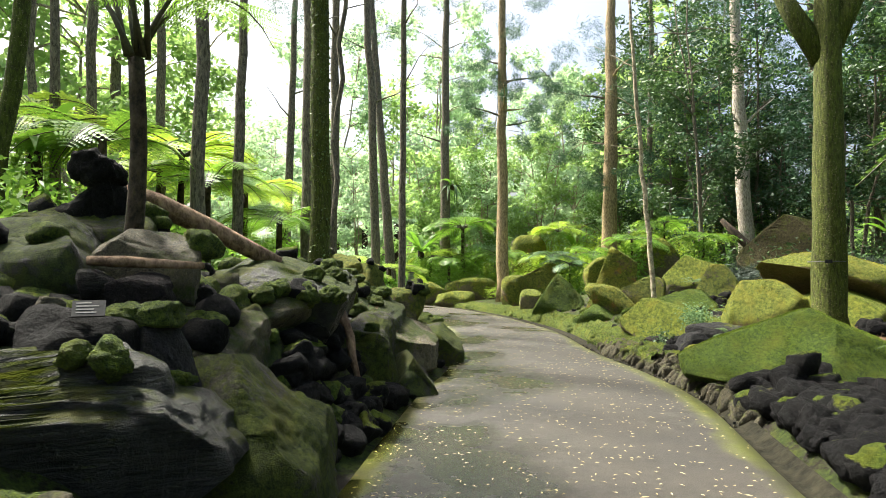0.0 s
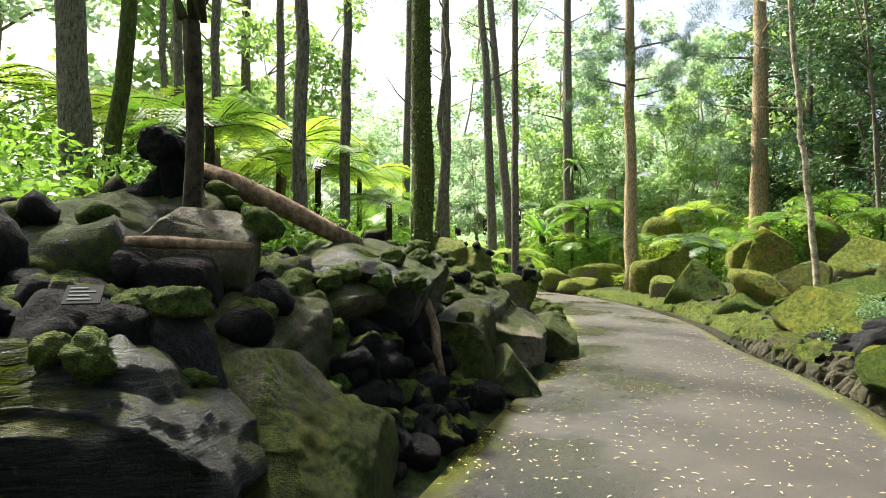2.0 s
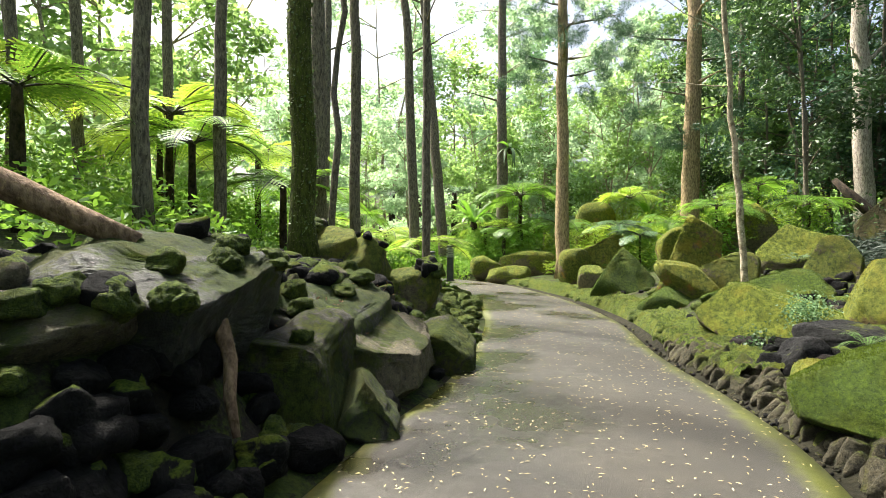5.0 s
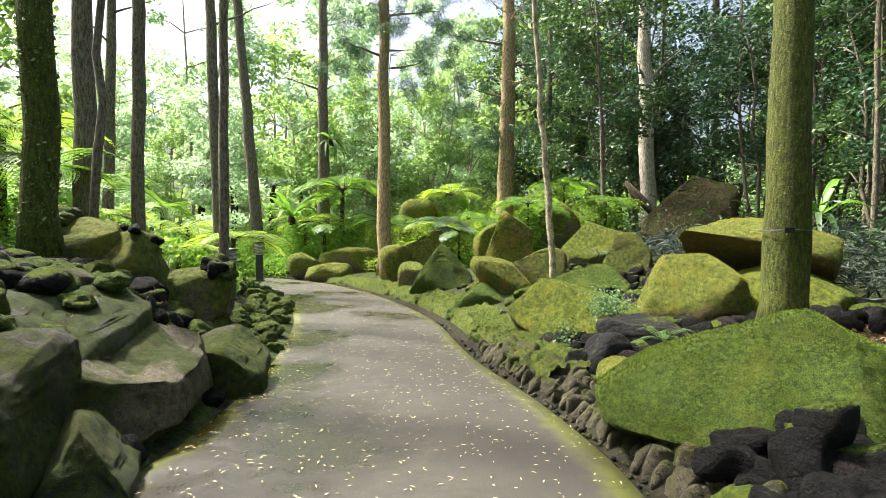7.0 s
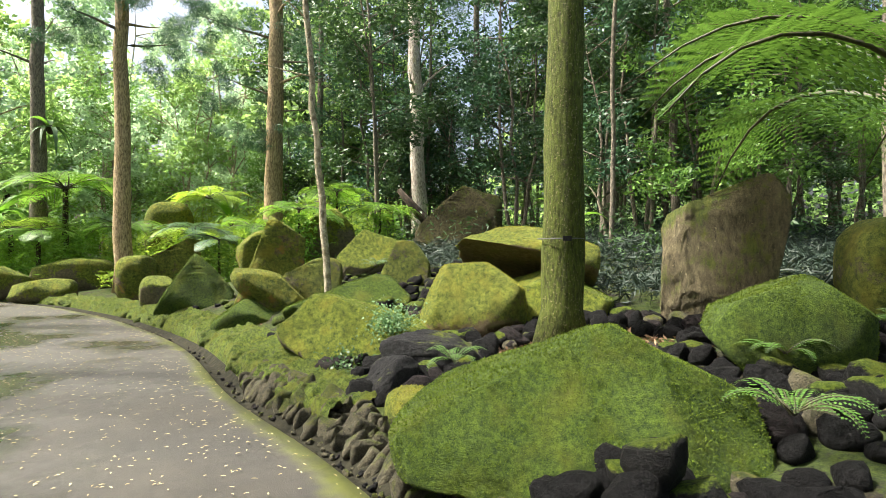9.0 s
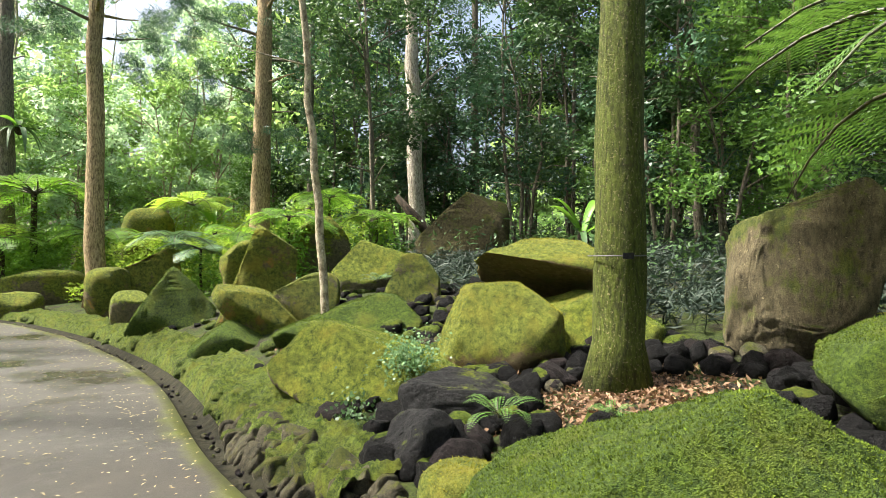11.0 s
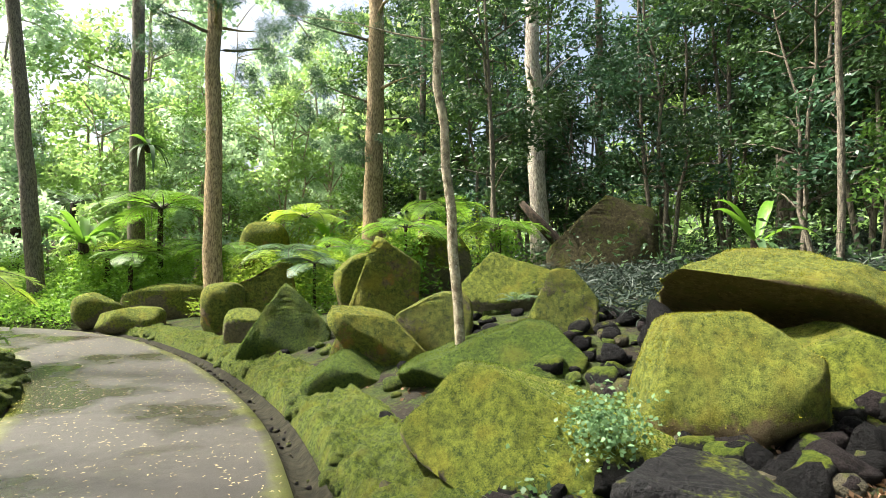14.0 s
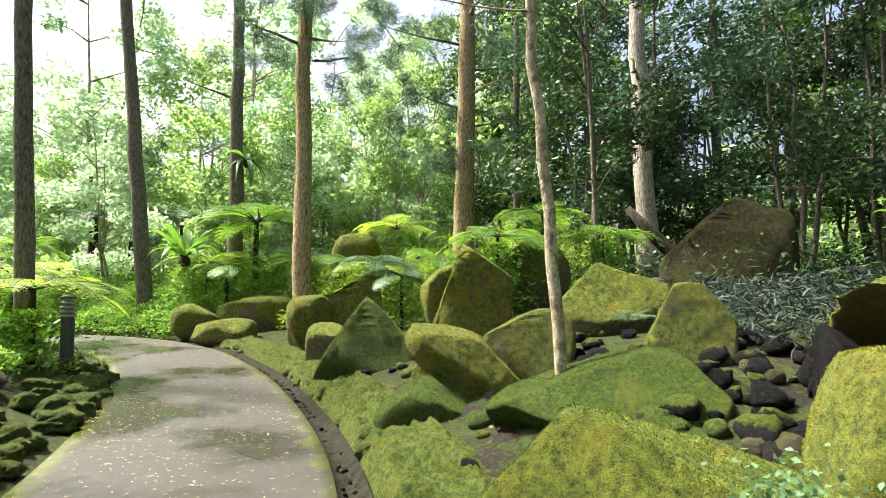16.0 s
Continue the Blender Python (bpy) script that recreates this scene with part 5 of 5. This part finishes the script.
def fern(x, y, crown_z, length, material, label, n=11, form="wide", trunk=0.07, name="tree_fern", lean=0.0, z0=None, rise=0.0):
    z = land(x, y) if z0 is None else z0
    thing = empty(name, pose(x, y, z - 0.08))
    h = max(0.05, crown_z - z) + 0.08
    if trunk:
        part("trunk", tube("trunk", [Vector((lean * h * math.sin(k * 0.6), lean * 0.5 * h * k / 6, h * k / 6)) for k in range(7)], [trunk * (1.3 - 0.06 * k) for k in range(7)], B_DARK, 12, 0.3, int(abs(x * 7) + 40)), thing)
    top = Vector((lean * h * math.sin(3.6), lean * 0.5 * h, h)) if trunk else Vector((0, 0, h))
    for k in range(n):
        me, rach = frond(material, form, k % 3)
        sc = length * rs.uniform(0.8, 1.1)
        f = part("frond", me, thing, m=Matrix.Translation(top) @ pose(0, 0, 0, rs.uniform(-12, 12), rs.uniform(-14, 10) - rise, 360 * k / n + rs.uniform(-14, 14)) @ Matrix.Scale(sc, 4))
        part("stalk", rach, f, "dark brown stalk")
    return tagged(thing, label, "fern")


TF = "tree fern with a slim dark trunk and arching fronds"
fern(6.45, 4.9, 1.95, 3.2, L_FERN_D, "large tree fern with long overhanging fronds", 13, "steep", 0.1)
fern(-2.23, 3.55, 2.8, 2.1, L_FERN, "tree fern with a dark fibrous trunk on the rock bank", 9, "steep", 0.05, lean=0.02, z0=1.5, rise=26)
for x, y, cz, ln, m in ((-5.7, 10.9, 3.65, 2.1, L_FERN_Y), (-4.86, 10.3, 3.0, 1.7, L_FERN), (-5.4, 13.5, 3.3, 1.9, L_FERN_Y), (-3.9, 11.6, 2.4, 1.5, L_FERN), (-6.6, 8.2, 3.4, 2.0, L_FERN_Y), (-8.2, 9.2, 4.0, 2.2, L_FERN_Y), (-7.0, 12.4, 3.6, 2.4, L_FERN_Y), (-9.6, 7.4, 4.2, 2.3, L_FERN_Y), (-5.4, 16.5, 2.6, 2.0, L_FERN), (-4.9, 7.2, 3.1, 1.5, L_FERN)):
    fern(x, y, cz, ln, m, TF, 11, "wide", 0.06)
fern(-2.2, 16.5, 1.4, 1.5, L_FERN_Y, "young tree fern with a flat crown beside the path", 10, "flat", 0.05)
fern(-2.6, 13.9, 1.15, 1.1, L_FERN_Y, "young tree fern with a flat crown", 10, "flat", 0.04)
fern(-0.66, 23.6, 1.9, 1.3, L_FERN, "small tree fern behind flat boulders", 10, "flat", 0.06)
fern(-0.1, 25.2, 3.3, 2.3, L_FERN, TF, 13, "wide", 0.08)
fern(-1.6, 26.0, 2.0, 1.9, L_FERN_Y, TF, 11, "wide", 0.07)
fern(1.5, 24.2, 2.0, 1.7, L_FERN, TF, 11, "wide", 0.07)
fern(3.1, 20.2, 1.9, 1.4, L_FERN_B, "blue green fern behind brown boulders", 11, "flat", 0.03)
fern(3.6, 19.2, 1.6, 1.1, L_FERN_B, "blue green fern behind brown boulders", 9, "flat", 0.03)
fern(4.3, 25.9, 3.2, 1.9, L_FERN_Y, "sunlit sun-lightened yellow green fern", 12, "wide", 0)
fern(3.4, 23.6, 1.8, 1.6, L_FERN_Y, "sunlit sun-lightened yellow green fern", 12, "wide", 0)
fern(5.0, 21.6, 2.0, 1.5, L_FERN, "green fern in the undergrowth", 10, "wide", 0)
fern(5.1, 17.1, 2.3, 1.35, L_FERN, "green fern spreading over boulders", 10, "flat", 0.03)
fern(6.8, 19.2, 3.0, 1.4, L_FERN, "green fern in the undergrowth", 10, "flat", 0.03)
fern(7.4, 17.5, 2.4, 1.3, L_FERN, "green fern in the undergrowth", 10, "flat", 0.03)
fern(-4.6, 21.0, 1.7, 1.8, L_FERN_Y, TF, 11, "flat", 0.06)
fern(-6.3, 18.6, 2.0, 1.8, L_FERN_Y, TF, 11, "flat", 0.06)
fern(-7.6, 27.5, 2.6, 2.0, L_FERN, TF, 11, "wide", 0.08)
for x, y in ((-6.0, 33.2), (-4.2, 34.0), (-8.0, 34.5), (-3.0, 36.0)):
    fern(x, y, 4.3, 2.4, L_FERN_B, "pale grey green palm-like tree fern", 12, "wide", 0.16)
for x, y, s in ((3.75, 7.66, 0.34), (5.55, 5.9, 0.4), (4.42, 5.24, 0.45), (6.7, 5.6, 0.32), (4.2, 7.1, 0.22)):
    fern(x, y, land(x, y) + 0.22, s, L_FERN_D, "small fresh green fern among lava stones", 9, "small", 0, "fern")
fern(5.15, 12.6, land(5.15, 12.6) + 0.3, 0.4, L_FERN_B, "small blue green fern between boulders", 8, "small", 0, "fern")


# ---- nest ferns with broad strap leaves ----
def strap_leaf(length, width, arch, droop, material):
    verts, faces = [], []
    for i in range(9):
        u = i / 8
        w = width * math.sin(math.pi * (0.08 + 0.9 * u) ** 0.8)
        x, z = length * u * (1 - 0.2 * u), length * (arch * u - droop * u * u)
        verts += [(x, -w, z + w * 0.35), (x, 0, z), (x, w, z + w * 0.35)]
        if i:
            a = (i - 1) * 3
            faces += [(a, a + 1, a + 4, a + 3), (a + 1, a + 2, a + 5, a + 4)]
    return raw("leaf", verts, faces, material)


NEST = [strap_leaf(1.0, 0.085, 1.5, 0.95, L_BROAD), strap_leaf(1.0, 0.08, 0.9, 0.85, L_BROAD), strap_leaf(1.0, 0.06, 0.35, 1.1, L_DARK)]


def nest_fern(x, y, z, size, label, n=16, kinds=(0, 1)):
    thing = empty("nest_fern", pose(x, y, z))
    core = rock_mesh("core", int(abs(x) * 100) + 3, (0.22 * size, 0.22 * size, 0.3 * size), B_DARK, 3)
    part("core", core, thing)
    for k in range(n):
        part("leaf", NEST[kinds[k % len(kinds)]], thing, m=pose(0, 0, 0.05 * size, rs.uniform(-10, 10), rs.uniform(-12, 12), 360 * k / n * 1.9 + rs.uniform(-15, 15)) @ Matrix.Scale(size * rs.uniform(0.8, 1.15), 4))
    return tagged(thing, label, "nest fern")


nest_fern(-1.9, 24.3, 2.1, 1.3, "bright green nest fern on a dark stump", 18)
nest_fern(4.9, 25.2, 2.3, 1.0, "bright yellow green nest fern among ferns", 16)
nest_fern(10.4, 13.5, 1.8, 1.15, "nest fern with tall upright strap leaves", 9, (0, 2, 0, 2, 1))
nest_fern(-6.1, 7.5, 2.9, 1.0, "nest fern on a slim dark stump", 16)
nest_fern(-0.6, 26.65, 5.4, 1.1, "dark nest fern growing on a tree trunk", 16, (2, 2, 1))
nest_fern(-10.5, 9.0, 3.2, 1.3, "bright green nest fern behind the bank", 16)


# ---- undergrowth ----
def undergrowth(name, seed, count, where, length, width, material, label, droop=0.0, up=0.0):
    """Loose leaves over the land. where(r) gives a place and a height above the land, or None."""
    r = np.random.RandomState(seed)
    c = []
    while len(c) < count:
        q = where(r)
        if q is not None:
            c.append((q[0], q[1], land(q[0], q[1]) + q[2]))
    ob = part(name, quads(name, leaf_quads(r, np.array(c), length, width, droop, up), material))
    return tagged(ob, label, "undergrowth", kind="stuff")


def lumpy(x, y, f=0.9):
    return 0.5 + 0.5 * noise.noise(Vector((x * f, y * f, 7.7)))


def far_bend(r):
    x, y = r.uniform(-10, 0.8), r.uniform(21.5, 29)
    s, side, py = beside(x, y)
    if side < 0 or s < 0.15 or (x > -1.9 and y < 23.6):
        return None
    top = min(1.7, 0.35 + 0.34 * s) * (0.45 + lumpy(x, y, 1.6))
    return x, y, top * r.uniform(0, 1) ** 0.35


def inner_bend(r):
    x, y = r.uniform(-9, -1.0), r.uniform(13, 24)
    s, side, py = beside(x, y)
    if side > 0 or s < 0.95:
        return None
    return x, y, min(1.5, 0.15 + 0.3 * s) * (0.3 + lumpy(x, y, 1.4)) * r.uniform(0, 1) ** 0.4


def behind_bank(r):
    x, y = r.uniform(-13, -3.0), r.uniform(3, 16)
    s, side, py = beside(x, y)
    if s < 2.3:
        return None
    return x, y, min(1.8, 0.22 * s) * (0.2 + 1.3 * lumpy(x, y, 1.1)) * r.uniform(0, 1) ** 0.5


def fern_slope(r):
    x, y = r.uniform(0.8, 9), r.uniform(19.5, 31)
    s, side, py = beside(x, y)
    if s < 1.8:
        return None
    return x, y, min(2.2, 0.28 * s) * (0.2 + 1.2 * lumpy(x, y, 1.0)) * r.uniform(0, 1) ** 0.5


def dark_bed(r):
    x, y = r.uniform(5.6, 15), r.uniform(6.2, 15.5)
    s, side, py = beside(x, y)
    if x < 7.0 + 0.35 * max(0, 8.6 - y) and not (y > 10.6 and x > 6.0):
        return None
    return x, y, 0.42 * (0.4 + lumpy(x, y, 2.2)) * r.uniform(0.1, 1) ** 0.6


def woods_floor(r):
    x, y = r.uniform(6.5, 22), r.uniform(9, 32)
    if beside(x, y)[0] < 6:
        return None
    return x, y, 1.7 * lumpy(x, y, 0.7) * r.uniform(0, 1) ** 0.8


undergrowth("ground_cover", 21, 38000, far_bend, 0.1, 0.06, L_COVER, "dense bright green leafy ground cover by the path")
undergrowth("ground_cover", 22, 34000, inner_bend, 0.1, 0.055, L_COVER, "bright green ground cover plants")
undergrowth("undergrowth", 23, 24000, behind_bank, 0.13, 0.05, L_COVER, "green undergrowth behind the rock bank")
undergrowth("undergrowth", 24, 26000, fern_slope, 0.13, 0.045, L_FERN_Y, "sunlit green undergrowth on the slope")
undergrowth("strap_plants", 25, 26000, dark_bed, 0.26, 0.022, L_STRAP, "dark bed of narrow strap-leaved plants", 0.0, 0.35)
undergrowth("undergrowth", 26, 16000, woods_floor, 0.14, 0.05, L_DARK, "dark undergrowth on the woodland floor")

SKIRTS = [(3.1, 20.2, 1.9), (3.6, 19.2, 1.5), (5.1, 17.1, 2.2), (6.8, 19.2, 2.9), (7.4, 17.5, 2.3), (-0.66, 23.6, 1.8), (-0.1, 25.2, 3.2), (-1.6, 26.0, 2.0), (1.5, 24.2, 2.0), (-1.9, 24.3, 2.0), (5.0, 21.6, 2.0), (-4.6, 21.0, 1.6), (-2.2, 16.5, 1.1)]


def skirts(r):
    x, y, z = SKIRTS[r.randint(len(SKIRTS))]
    h = r.uniform(0, 1)
    w = 0.75 - 0.5 * h
    x, y = x + r.normal() * w * 0.6, y + r.normal() * w * 0.6
    return x, y, max(0.02, (z - land(x, y)) * h)


undergrowth("fern_thicket", 34, 12000, skirts, 0.15, 0.04, L_COVER, "thicket of green leaves under the ferns", 0.25)


def pale_plant(r):
    d = r.normal(size=3) * np.array([0.13, 0.13, 0.09])
    return 3.78 + d[0], 9.02 + d[1], max(0.02, 0.38 + d[2])


undergrowth("small_leaved_plant", 27, 900, pale_plant, 0.035, 0.028, L_FERN_B, "pale green small-leaved plant on a boulder")
undergrowth("small_leaved_plant", 28, 260, lambda r: (3.2 + r.normal() * 0.12, 8.85 + r.normal() * 0.1, abs(r.normal()) * 0.12), 0.045, 0.035, L_DARK, "dark small-leaved plant under a boulder")


def litter(r):
    x, y = 5.0 + r.normal() * 0.55, 7.75 + r.normal() * 0.45
    return x, y, abs(r.normal()) * 0.015 + 0.01


undergrowth("leaf_litter", 29, 2600, litter, 0.06, 0.026, L_LITTER, "dry brown leaf litter round the tree")
undergrowth("leaf_litter", 30, 500, lambda r: (4.0 + r.normal() * 0.3, 11.8 + r.normal() * 0.25, 0.015), 0.07, 0.03, L_LITTER, "dry brown leaf litter round the slim tree")
undergrowth("leaf_litter", 31, 260, lambda r: (-0.9 + r.normal() * 0.12, 6.9 + r.normal() * 0.5, 0.62 - land(-0.9, 6.9) + 0.1), 0.05, 0.02, L_LITTER, "dry brown litter on a rock ledge")
r = np.random.RandomState(33)
flat = []
while len(flat) < 3800:
    x, y = r.uniform(-2.5, 3.0), r.uniform(-1, 22)
    if beside(x, y)[0] < -0.03:
        a, ln, w = r.uniform(0, 6.28), r.uniform(0.010, 0.024), r.uniform(0.0035, 0.0065)
        d, e = np.array([math.cos(a), math.sin(a), 0]), np.array([-math.sin(a), math.cos(a), 0])
        c = np.array([x, y, 0.027])
        flat.append([c - d * ln, c - e * w + (0, 0, 0.003), c + d * ln, c + e * w + (0, 0, 0.003)])
tagged(part("fallen_leaflets", quads("fallen_leaflets", np.array(flat), L_PETAL)), "small yellow fallen leaflets on the path", "leaves", kind="stuff")

# ---- stone edging beside the gutter ----
edging = empty("stone_edging", pose(2.6, 6, 0))
tagged(edging, "rough mossy stones set on edge along the gutter", "kerb", kind="structure")
EDGE = [rock_mesh("stone", 480 + i, (0.2, 0.13, 0.22), M_KERB, 3, planes=8, boxy=0.4, rough=0.07) for i in range(5)]
i0, i1 = int(np.argmin(np.abs(TRACK[:, 1] - 5.0))), int(np.argmin(np.abs(TRACK[:, 1] - 9.6)))
for row in range(3):
    u = float(i0)
    while u < i1:
        i = int(u)
        a = TRACK[i] * (1 - u + i) + TRACK[i + 1] * (u - i)
        d = TRACK[i + 1, :2] - TRACK[i, :2]
        gap = np.linalg.norm(d)
        d = d / gap
        off = a[2] + 0.27 + row * 0.13 + rs.uniform(-0.02, 0.02)
        x, y = a[0] + d[1] * off, a[1] - d[0] * off
        part("stone", EDGE[rs.randint(5)], edging, m=pose(x - 2.6, y - 6, -0.02 + row * 0.05 + rs.uniform(-0.02, 0.02), rs.uniform(-14, 14), rs.uniform(5, 45), math.degrees(math.atan2(d[1], d[0])) - 90 + rs.uniform(-30, 30)) @ Matrix.Scale(rs.uniform(0.7, 1.25), 4))
        u += rs.uniform(0.10, 0.14) / gap
